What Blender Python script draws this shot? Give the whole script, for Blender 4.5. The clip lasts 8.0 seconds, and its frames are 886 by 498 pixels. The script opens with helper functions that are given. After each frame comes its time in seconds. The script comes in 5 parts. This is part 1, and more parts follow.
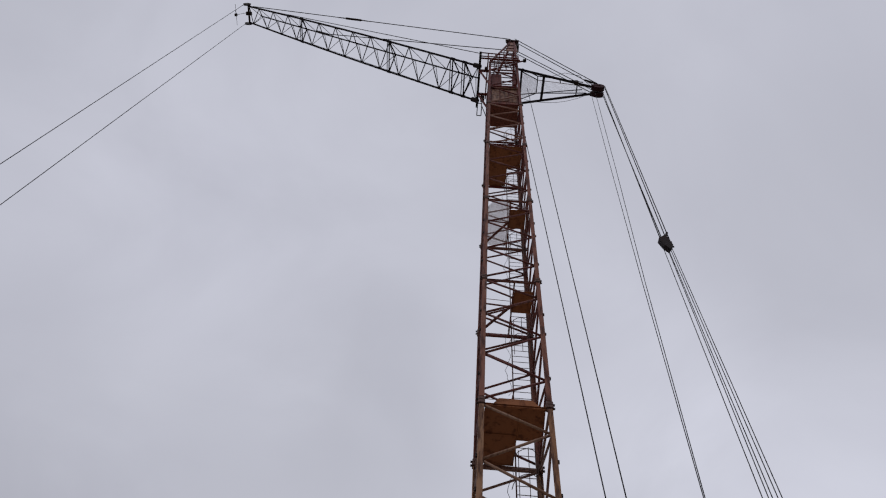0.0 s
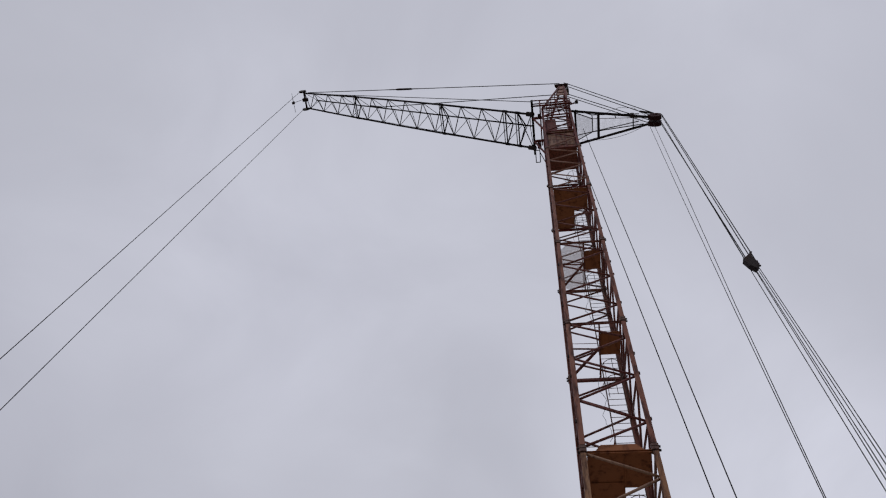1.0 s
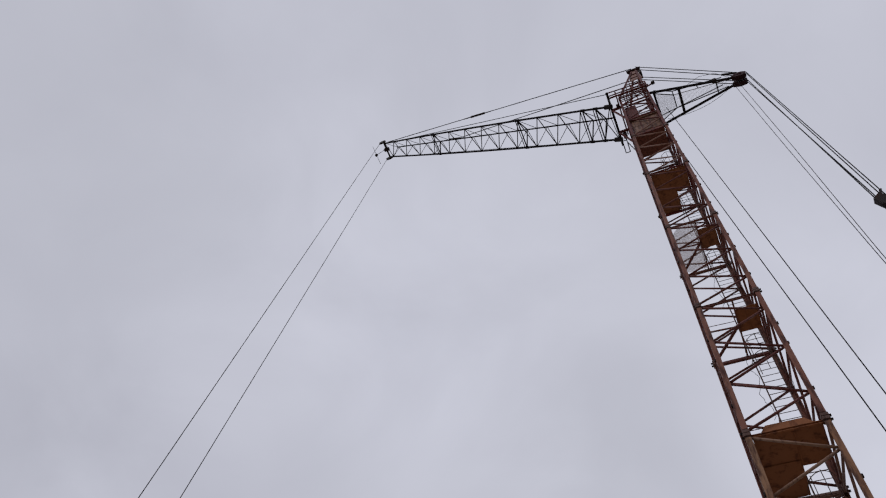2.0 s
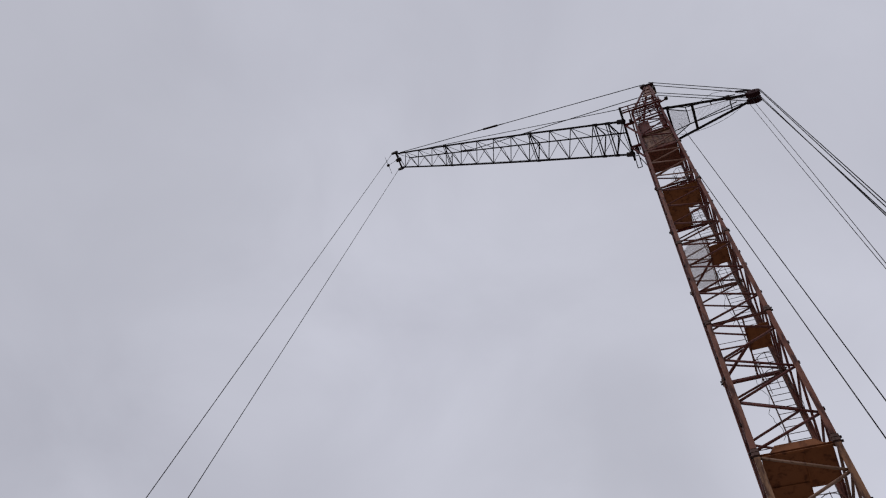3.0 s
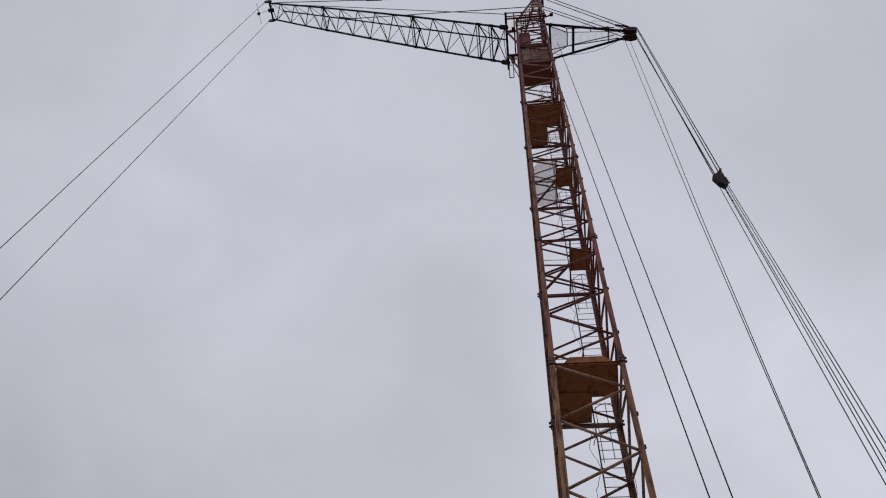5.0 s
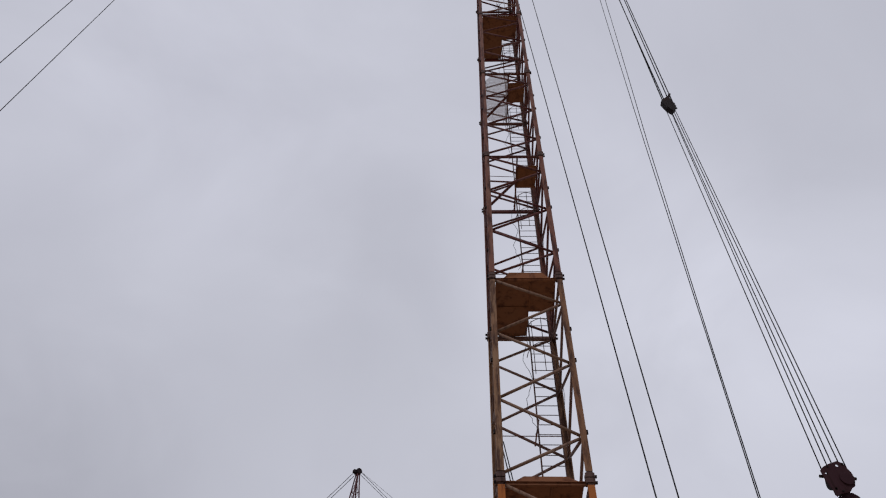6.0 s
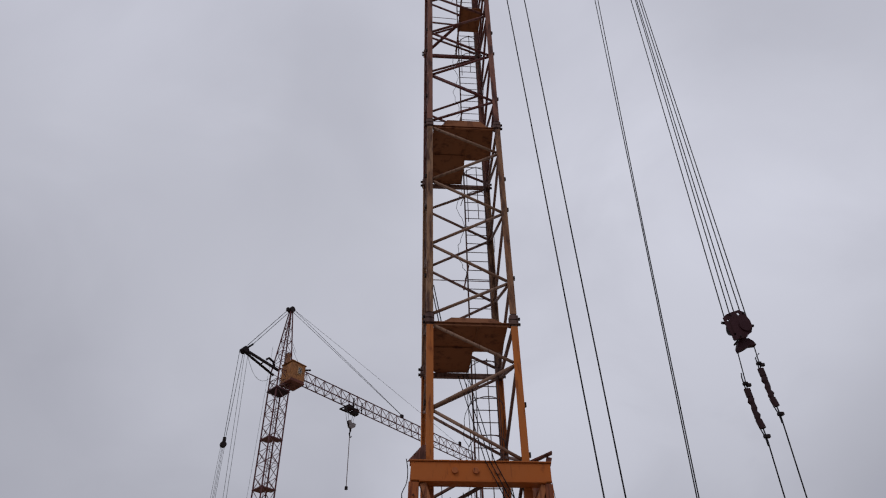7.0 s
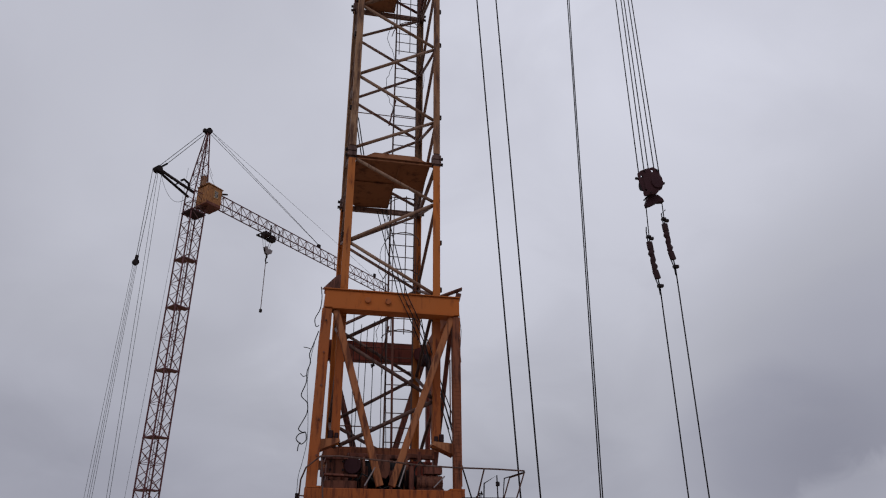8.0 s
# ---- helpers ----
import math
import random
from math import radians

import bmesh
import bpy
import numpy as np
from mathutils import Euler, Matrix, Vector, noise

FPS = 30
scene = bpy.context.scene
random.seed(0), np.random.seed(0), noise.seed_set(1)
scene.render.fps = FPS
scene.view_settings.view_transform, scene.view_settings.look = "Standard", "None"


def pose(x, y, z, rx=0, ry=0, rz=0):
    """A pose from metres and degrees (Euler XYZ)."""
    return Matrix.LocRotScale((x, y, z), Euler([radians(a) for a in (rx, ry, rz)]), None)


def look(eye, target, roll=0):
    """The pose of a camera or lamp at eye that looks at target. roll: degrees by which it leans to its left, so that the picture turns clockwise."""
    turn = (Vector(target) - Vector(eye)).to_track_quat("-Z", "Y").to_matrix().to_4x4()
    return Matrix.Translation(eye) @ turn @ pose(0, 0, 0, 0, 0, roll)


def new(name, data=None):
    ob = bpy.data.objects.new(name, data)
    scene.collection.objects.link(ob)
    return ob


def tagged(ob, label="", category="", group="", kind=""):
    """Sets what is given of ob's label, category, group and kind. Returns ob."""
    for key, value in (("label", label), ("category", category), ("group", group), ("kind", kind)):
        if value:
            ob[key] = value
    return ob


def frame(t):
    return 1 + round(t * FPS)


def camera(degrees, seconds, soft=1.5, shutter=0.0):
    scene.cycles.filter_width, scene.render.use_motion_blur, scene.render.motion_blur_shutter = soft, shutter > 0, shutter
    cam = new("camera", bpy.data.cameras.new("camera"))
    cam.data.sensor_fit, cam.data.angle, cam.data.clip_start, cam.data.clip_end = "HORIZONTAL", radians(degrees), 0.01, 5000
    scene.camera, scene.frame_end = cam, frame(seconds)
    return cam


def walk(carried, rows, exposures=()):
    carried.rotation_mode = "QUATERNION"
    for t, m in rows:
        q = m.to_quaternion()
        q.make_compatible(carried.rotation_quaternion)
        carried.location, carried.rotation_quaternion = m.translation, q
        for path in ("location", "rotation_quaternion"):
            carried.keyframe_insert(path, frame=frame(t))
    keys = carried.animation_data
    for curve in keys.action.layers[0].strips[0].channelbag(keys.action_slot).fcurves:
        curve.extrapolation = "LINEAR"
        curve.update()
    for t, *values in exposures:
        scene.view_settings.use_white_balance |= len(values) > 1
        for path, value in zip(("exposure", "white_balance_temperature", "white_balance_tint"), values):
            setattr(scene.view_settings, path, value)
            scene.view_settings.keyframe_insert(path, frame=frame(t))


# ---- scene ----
cam = camera(63.49, 8.0, soft=1.15)

# seconds, yaw, pitch, roll of the camera, which turns where it stands
EYE = (0.0, 0.0, 1.6)
TURNS = [
    (0.0, 10.26, 60.36, 7.41), (0.2, 12.90, 62.17, 8.66), (0.3, 13.85, 62.37, 9.45), (0.5, 16.19, 62.55, 10.66),
    (0.7, 18.98, 63.04, 11.34), (0.8, 20.94, 63.35, 11.85), (1.0, 24.41, 63.72, 12.20), (1.2, 28.09, 63.67, 12.16),
    (1.3, 30.15, 64.02, 13.00), (1.5, 34.36, 64.46, 14.45), (1.7, 37.91, 64.24, 15.31), (1.8, 40.34, 63.94, 16.02),
    (2.0, 44.12, 63.45, 16.80), (2.2, 47.55, 63.19, 17.98), (2.75, 48.80, 63.90, 20.10), (3.3, 42.00, 63.82, 18.79), (3.5, 39.53, 63.03, 17.45),
    (3.7, 36.87, 62.23, 16.13), (3.8, 35.45, 62.31, 15.58), (4.0, 32.46, 62.04, 14.52), (4.2, 28.85, 61.68, 12.70),
    (4.5, 23.94, 61.04, 10.48), (4.7, 20.65, 59.52, 8.18), (5.8, 12.17, 53.04, 3.62), (6.0, 9.47, 50.88, 2.21),
    (6.3, 7.63, 47.24, 1.29), (6.5, 6.23, 45.01, 1.36), (6.8, 4.48, 41.16, 0.72), (6.9, 3.23, 39.90, -0.28),
    (7.0, 2.05, 38.71, -0.79), (7.1, 2.08, 37.54, -0.41), (7.2, 1.61, 36.80, -0.40), (7.3, 1.17, 36.13, -0.11),
    (7.4, 0.33, 35.24, 0.09), (7.5, -2.98, 33.24, -0.90), (7.6, -3.13, 30.99, -0.98), (7.7, -4.39, 29.12, -0.41),
    (7.8, -7.08, 27.25, -1.12), (7.9, -5.55, 26.47, -0.43), (8.0, -5.11, 25.70, -0.21),
]
walk(cam, [(t, pose(*EYE, 90 + p, 0, w) @ pose(0, 0, 0, 0, 0, r)) for t, w, p, r in TURNS],
     exposures=[(0.0, -0.06), (1.5, -0.03), (2.2, -0.01), (3.5, -0.07), (4.7, -0.03), (5.8, 0.0), (6.5, -0.06), (7.2, -0.07), (8.0, 0.0)])

# ---- overcast sky and a wide, weak sun ----
SUN_EL, SUN_AZ = 48.0, 205.0
world = bpy.data.worlds.new("overcast_sky")
scene.world = world
world.use_nodes = True
wn, wl = world.node_tree.nodes, world.node_tree.links
wn.clear()


def wnode(kind, **inputs):
    n = wn.new(kind)
    for k, v in inputs.items():
        n.inputs[k.replace("_", " ")].default_value = v
    return n


coord = wnode("ShaderNodeTexCoord")
sky = wnode("ShaderNodeTexSky")
sky.sky_type, sky.sun_disc = "NISHITA", False
sky.sun_elevation, sky.sun_rotation = radians(SUN_EL), radians(SUN_AZ)
sky.air_density, sky.dust_density = 1.0, 3.0
sky_scale = wnode("ShaderNodeVectorMath")
sky_scale.operation = "SCALE"
sky_scale.inputs["Scale"].default_value = 0.10
wl.new(sky.outputs["Color"], sky_scale.inputs[0])
# the cloud layer, seen in perspective: wide overhead, flattened towards the horizon
way = wnode("ShaderNodeSeparateXYZ")
wl.new(coord.outputs["Generated"], way.inputs[0])
rise = wnode("ShaderNodeMath")
rise.operation = "MAXIMUM"
rise.inputs[1].default_value = 0.0
wl.new(way.outputs["Z"], rise.inputs[0])
rise2 = wnode("ShaderNodeMath")
rise2.operation = "ADD"
rise2.inputs[1].default_value = 0.42
wl.new(rise.outputs[0], rise2.inputs[0])
inv = wnode("ShaderNodeMath")
inv.operation = "DIVIDE"
inv.inputs[0].default_value = 1.0
wl.new(rise2.outputs[0], inv.inputs[1])
layer = wnode("ShaderNodeVectorMath")
layer.operation = "SCALE"
wl.new(coord.outputs["Generated"], layer.inputs[0])
wl.new(inv.outputs[0], layer.inputs["Scale"])
big = wnode("ShaderNodeTexNoise", Scale=1.15, Detail=3.0, Roughness=0.45, Distortion=0.4)
wl.new(layer.outputs[0], big.inputs["Vector"])
fine = wnode("ShaderNodeTexNoise", Scale=3.8, Detail=6.0, Roughness=0.52, Distortion=0.5)
wl.new(layer.outputs[0], fine.inputs["Vector"])
blend = wnode("ShaderNodeMath")
blend.operation = "MULTIPLY_ADD"
blend.inputs[1].default_value = 0.62
wl.new(fine.outputs["Fac"], blend.inputs[0])
wl.new(big.outputs["Fac"], blend.inputs[2])
clouds = wnode("ShaderNodeValToRGB")
cr = clouds.color_ramp
cr.elements[0].position, cr.elements[0].color = 0.57, (0.475, 0.482, 0.557, 1)
cr.elements[1].position, cr.elements[1].color = 1.03, (0.583, 0.593, 0.676, 1)
wl.new(blend.outputs[0], clouds.inputs["Fac"])
# heavier cloud towards the horizon
sep = wnode("ShaderNodeSeparateXYZ")
wl.new(coord.outputs["Generated"], sep.inputs[0])
low = wnode("ShaderNodeMapRange")
low.inputs["From Min"].default_value, low.inputs["From Max"].default_value = 0.0, 0.62
low.inputs["To Min"].default_value, low.inputs["To Max"].default_value = 0.70, 1.005
low.interpolation_type = "SMOOTHSTEP"
wl.new(sep.outputs["Z"], low.inputs["Value"])
dim = wnode("ShaderNodeVectorMath")
dim.operation = "SCALE"
wl.new(clouds.outputs["Color"], dim.inputs[0])
side = wnode("ShaderNodeVectorMath")
side.operation = "DOT_PRODUCT"
wl.new(coord.outputs["Generated"], side.inputs[0])
side.inputs[1].default_value = (0.56, 0.50, 0.66)
glow = wnode("ShaderNodeMapRange")
glow.inputs["From Min"].default_value, glow.inputs["From Max"].default_value = 0.35, 1.0
glow.inputs["To Min"].default_value, glow.inputs["To Max"].default_value = 0.965, 1.045
wl.new(side.outputs["Value"], glow.inputs["Value"])
both = wnode("ShaderNodeMath")
both.operation = "MULTIPLY"
wl.new(low.outputs["Result"], both.inputs[0])
wl.new(glow.outputs["Result"], both.inputs[1])

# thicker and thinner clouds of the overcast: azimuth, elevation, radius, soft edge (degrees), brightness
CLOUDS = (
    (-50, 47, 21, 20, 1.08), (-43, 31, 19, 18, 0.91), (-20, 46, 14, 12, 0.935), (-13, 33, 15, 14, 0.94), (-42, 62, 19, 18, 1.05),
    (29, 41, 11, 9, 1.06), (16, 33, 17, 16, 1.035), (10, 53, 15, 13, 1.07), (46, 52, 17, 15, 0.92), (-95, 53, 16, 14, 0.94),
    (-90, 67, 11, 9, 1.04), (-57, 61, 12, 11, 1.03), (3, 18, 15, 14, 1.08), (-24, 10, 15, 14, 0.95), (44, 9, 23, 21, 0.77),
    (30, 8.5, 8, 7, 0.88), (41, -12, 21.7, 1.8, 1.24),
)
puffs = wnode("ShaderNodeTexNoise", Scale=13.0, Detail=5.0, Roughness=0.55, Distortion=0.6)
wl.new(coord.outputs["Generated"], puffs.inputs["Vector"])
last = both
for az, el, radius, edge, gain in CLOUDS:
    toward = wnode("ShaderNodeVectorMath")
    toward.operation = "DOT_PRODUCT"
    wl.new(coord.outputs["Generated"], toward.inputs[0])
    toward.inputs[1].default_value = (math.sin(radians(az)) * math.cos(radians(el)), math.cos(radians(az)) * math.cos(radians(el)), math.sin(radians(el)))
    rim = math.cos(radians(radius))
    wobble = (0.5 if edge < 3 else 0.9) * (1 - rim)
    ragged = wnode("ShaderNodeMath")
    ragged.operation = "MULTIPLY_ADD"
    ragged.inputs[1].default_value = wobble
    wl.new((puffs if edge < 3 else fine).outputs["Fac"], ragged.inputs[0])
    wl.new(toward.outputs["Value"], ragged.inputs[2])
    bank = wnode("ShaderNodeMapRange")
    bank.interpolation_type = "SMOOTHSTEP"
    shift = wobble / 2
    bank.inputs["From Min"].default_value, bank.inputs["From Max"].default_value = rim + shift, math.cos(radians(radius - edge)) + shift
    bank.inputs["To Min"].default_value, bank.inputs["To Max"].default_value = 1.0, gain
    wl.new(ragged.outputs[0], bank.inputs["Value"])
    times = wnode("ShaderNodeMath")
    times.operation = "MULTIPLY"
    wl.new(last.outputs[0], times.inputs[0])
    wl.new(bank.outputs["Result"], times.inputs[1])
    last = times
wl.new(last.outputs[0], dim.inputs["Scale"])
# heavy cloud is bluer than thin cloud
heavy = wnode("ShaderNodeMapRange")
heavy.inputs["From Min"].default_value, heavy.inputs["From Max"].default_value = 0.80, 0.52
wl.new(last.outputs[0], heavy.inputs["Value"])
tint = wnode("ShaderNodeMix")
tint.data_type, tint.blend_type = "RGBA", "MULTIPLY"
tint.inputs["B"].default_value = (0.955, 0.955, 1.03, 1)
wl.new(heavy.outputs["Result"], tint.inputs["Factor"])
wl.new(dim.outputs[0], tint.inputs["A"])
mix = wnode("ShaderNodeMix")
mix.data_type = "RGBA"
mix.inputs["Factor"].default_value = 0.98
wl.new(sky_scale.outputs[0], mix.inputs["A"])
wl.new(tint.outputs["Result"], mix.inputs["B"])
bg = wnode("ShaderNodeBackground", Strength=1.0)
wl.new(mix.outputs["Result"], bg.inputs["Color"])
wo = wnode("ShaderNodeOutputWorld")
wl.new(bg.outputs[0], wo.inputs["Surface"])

sun = new("sun", bpy.data.lights.new("sun", "SUN"))
sun.data.energy, sun.data.angle, sun.data.color = 0.6, radians(20), (1.0, 0.96, 0.9)
_az, _el = radians(SUN_AZ), radians(SUN_EL)
sun.matrix_world = look((math.sin(_az) * 60, math.cos(_az) * 60, 60 * math.tan(_el)), (0, 0, 0))


# ---- materials ----
def paint(name, base, worn, rust, rough=0.55, metal=0.0, scale=3.0, rust_at=0.62, bump=0.15, gloss=0.18):
    """Weathered paint on steel: fading at a large scale, rust patches and streaks at a small one."""
    m = bpy.data.materials.new(name)
    m.use_nodes = True
    n, l = m.node_tree.nodes, m.node_tree.links
    b = n["Principled BSDF"]
    tc = n.new("ShaderNodeTexCoord")
    rnd = n.new("ShaderNodeObjectInfo")
    n1 = n.new("ShaderNodeTexNoise")
    n1.inputs["Scale"].default_value, n1.inputs["Detail"].default_value = scale * 0.4, 4
    l.new(tc.outputs["Object"], n1.inputs["Vector"])
    mp = n.new("ShaderNodeMapping")
    mp.inputs["Scale"].default_value = (1.0, 1.0, 0.16)
    l.new(tc.outputs["Object"], mp.inputs["Vector"])
    n2 = n.new("ShaderNodeTexNoise")
    n2.inputs["Scale"].default_value, n2.inputs["Detail"].default_value = scale * 4, 8
    n2.inputs["Roughness"].default_value = 0.65
    l.new(mp.outputs[0], n2.inputs["Vector"])
    add = n.new("ShaderNodeMath")
    add.operation = "MULTIPLY_ADD"
    add.inputs[1].default_value = 0.35
    l.new(rnd.outputs["Random"], add.inputs[0])
    l.new(n1.outputs["Fac"], add.inputs[2])
    r1 = n.new("ShaderNodeValToRGB")
    r1.color_ramp.elements[0].position, r1.color_ramp.elements[0].color = 0.38, (*base, 1)
    r1.color_ramp.elements[1].position, r1.color_ramp.elements[1].color = 0.95, (*worn, 1)
    l.new(add.outputs[0], r1.inputs["Fac"])
    r2 = n.new("ShaderNodeValToRGB")
    r2.color_ramp.elements[0].position, r2.color_ramp.elements[0].color = rust_at - 0.07, (0, 0, 0, 1)
    r2.color_ramp.elements[1].position, r2.color_ramp.elements[1].color = rust_at + 0.07, (1, 1, 1, 1)
    l.new(n2.outputs["Fac"], r2.inputs["Fac"])
    mx = n.new("ShaderNodeMix")
    mx.data_type = "RGBA"
    l.new(r2.outputs["Color"], mx.inputs["Factor"])
    l.new(r1.outputs["Color"], mx.inputs["A"])
    mx.inputs["B"].default_value = (*rust, 1)
    l.new(mx.outputs["Result"], b.inputs["Base Color"])
    rr = n.new("ShaderNodeMapRange")
    rr.inputs["To Min"].default_value, rr.inputs["To Max"].default_value = rough - 0.1, rough + 0.3
    l.new(n2.outputs["Fac"], rr.inputs["Value"])
    l.new(rr.outputs["Result"], b.inputs["Roughness"])
    b.inputs["Metallic"].default_value = metal
    b.inputs["Specular IOR Level"].default_value = gloss
    bp = n.new("ShaderNodeBump")
    bp.inputs["Strength"].default_value, bp.inputs["Distance"].default_value = bump, 0.01
    l.new(n2.outputs["Fac"], bp.inputs["Height"])
    l.new(bp.outputs["Normal"], b.inputs["Normal"])
    return m


ORANGE = paint("orange_crane_paint", (0.45, 0.128, 0.022), (0.36, 0.122, 0.036), (0.15, 0.042, 0.018), rust_at=0.63)
SILL = paint("dirty_orange_paint", (0.33, 0.080, 0.017), (0.27, 0.074, 0.022), (0.11, 0.028, 0.014), rust_at=0.56)
PORTAL = paint("reddish_orange_paint", (0.36, 0.095, 0.024), (0.33, 0.112, 0.046), (0.12, 0.034, 0.018), rust_at=0.57)
DIAG = paint("faded_diagonal_paint", (0.31, 0.102, 0.038), (0.33, 0.145, 0.072), (0.11, 0.036, 0.020), rust_at=0.56)
RIBBED = paint("brown_column_paint", (0.225, 0.066, 0.028), (0.19, 0.064, 0.034), (0.07, 0.024, 0.017), rust_at=0.56)
# the brace paint lightened, for the sky light that front braces catch
TAN = paint("front_lit_brace_tan", (0.205, 0.118, 0.084), (0.265, 0.168, 0.122), (0.100, 0.050, 0.038), rust_at=0.60)
# real dark on ladders and rails; on low braces it stands for shade
LEAD = paint("dark_fittings_and_shaded_braces", (0.085, 0.045, 0.040), (0.12, 0.07, 0.06), (0.05, 0.025, 0.022), rust_at=0.56)
RUSTRED = paint("rust_red_iron", (0.22, 0.040, 0.022), (0.16, 0.038, 0.026), (0.07, 0.018, 0.014), rust_at=0.56)
WINE = paint("greasy_wine_red_iron", (0.034, 0.012, 0.017), (0.044, 0.016, 0.021), (0.026, 0.010, 0.011), rough=0.65, gloss=0.14)
OCHRE = paint("faded_ochre_paint", (0.26, 0.105, 0.048), (0.30, 0.165, 0.098), (0.080, 0.034, 0.024), rust_at=0.53)
MAUVE = paint("weathered_leg_paint", (0.225, 0.106, 0.056), (0.295, 0.172, 0.100), (0.078, 0.036, 0.025), rust_at=0.53, scale=2.2)
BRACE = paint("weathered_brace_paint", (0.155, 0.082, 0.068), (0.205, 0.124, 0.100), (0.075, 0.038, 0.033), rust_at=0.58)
BROWN = paint("rusty_brown_paint", (0.175, 0.055, 0.038), (0.15, 0.062, 0.048), (0.06, 0.022, 0.016), rust_at=0.54)
RED = paint("dull_red_paint", (0.130, 0.020, 0.020), (0.105, 0.028, 0.026), (0.045, 0.014, 0.013), rust_at=0.55)
COLUMN = paint("reddish_column_paint", (0.37, 0.088, 0.018), (0.30, 0.088, 0.028), (0.12, 0.030, 0.016), rust_at=0.58)
DUSK = paint("dusty_upper_leg_paint", (0.165, 0.055, 0.042), (0.215, 0.096, 0.068), (0.066, 0.026, 0.023), rust_at=0.55, scale=2.2)
MAROON = paint("maroon_brace_paint", (0.120, 0.034, 0.033), (0.155, 0.062, 0.054), (0.052, 0.018, 0.018), rust_at=0.57)
# head plate colour; on the topmost front braces it carries the light they catch
PALE_PINK = paint("pale_front_pink_paint", (0.27, 0.150, 0.125), (0.31, 0.19, 0.16), (0.12, 0.05, 0.04), rust_at=0.58)
BEAM = paint("orange_beam_paint", (0.43, 0.112, 0.020), (0.35, 0.108, 0.030), (0.17, 0.048, 0.020), rust_at=0.66)
PANEL = paint("mottled_grey_tan_paint", (0.165, 0.078, 0.050), (0.215, 0.118, 0.078), (0.075, 0.034, 0.026), rust_at=0.53, scale=1.6)
MACHINE = paint("greasy_brown_machine_paint", (0.122, 0.040, 0.025), (0.145, 0.058, 0.038), (0.044, 0.017, 0.013), rust_at=0.54, rough=0.65)
NETTING = paint("pale_worn_wire", (0.62, 0.57, 0.61), (0.55, 0.50, 0.54), (0.30, 0.22, 0.22), rough=0.7)
PLATE = paint("brown_floor_plate", (0.265, 0.102, 0.044), (0.230, 0.098, 0.052), (0.125, 0.047, 0.027), rough=0.75, scale=1.2, rust_at=0.58)
DARK = paint("dark_jib_steel", (0.012, 0.012, 0.017), (0.020, 0.018, 0.022), (0.022, 0.012, 0.011), rough=0.75, gloss=0.1)
BLACK = paint("greasy_black_steel", (0.012, 0.008, 0.010), (0.020, 0.013, 0.014), (0.03, 0.012, 0.009), rough=0.6, gloss=0.15)
SOOT = paint("dark_rusty_iron", (0.040, 0.018, 0.022), (0.030, 0.016, 0.019), (0.05, 0.020, 0.015), rough=0.7, gloss=0.15)
ROPE = paint("oiled_wire_rope", (0.012, 0.012, 0.015), (0.022, 0.022, 0.026), (0.02, 0.014, 0.012), rough=0.7, scale=20, gloss=0.1)
GREY = paint("weathered_grey_steel", (0.20, 0.17, 0.18), (0.25, 0.22, 0.225), (0.10, 0.055, 0.045), rough=0.7)
YELLOW = paint("yellow_cab_paint", (0.36, 0.155, 0.056), (0.30, 0.140, 0.066), (0.11, 0.050, 0.026), rust_at=0.57)
PINK = paint("dark_grey_wine_paint", (0.105, 0.036, 0.042), (0.115, 0.048, 0.052), (0.05, 0.022, 0.02))
LACING = paint("dull_lacing_steel", (0.155, 0.080, 0.084), (0.175, 0.100, 0.102), (0.07, 0.035, 0.03))
PALE = paint("pale_window_frame", (0.46, 0.26, 0.12), (0.42, 0.25, 0.13), (0.25, 0.12, 0.06))
CABLE = paint("black_cable_rubber", (0.02, 0.02, 0.022), (0.03, 0.03, 0.032), (0.02, 0.02, 0.02), rough=0.6)
# pale tone picked to throw warm light up onto the undersides
GROUND = paint("pale_unseen_site_soil", (0.27, 0.225, 0.17), (0.34, 0.29, 0.22), (0.19, 0.16, 0.12), rough=0.9, scale=0.6, bump=0.6)
GLASS = bpy.data.materials.new("cab_glass")
GLASS.use_nodes = True
_g = GLASS.node_tree.nodes["Principled BSDF"]
_g.inputs["Base Color"].default_value = (0.7, 0.72, 0.75, 1)
_g.inputs["Roughness"].default_value, _g.inputs["Transmission Weight"].default_value = 0.05, 1.0


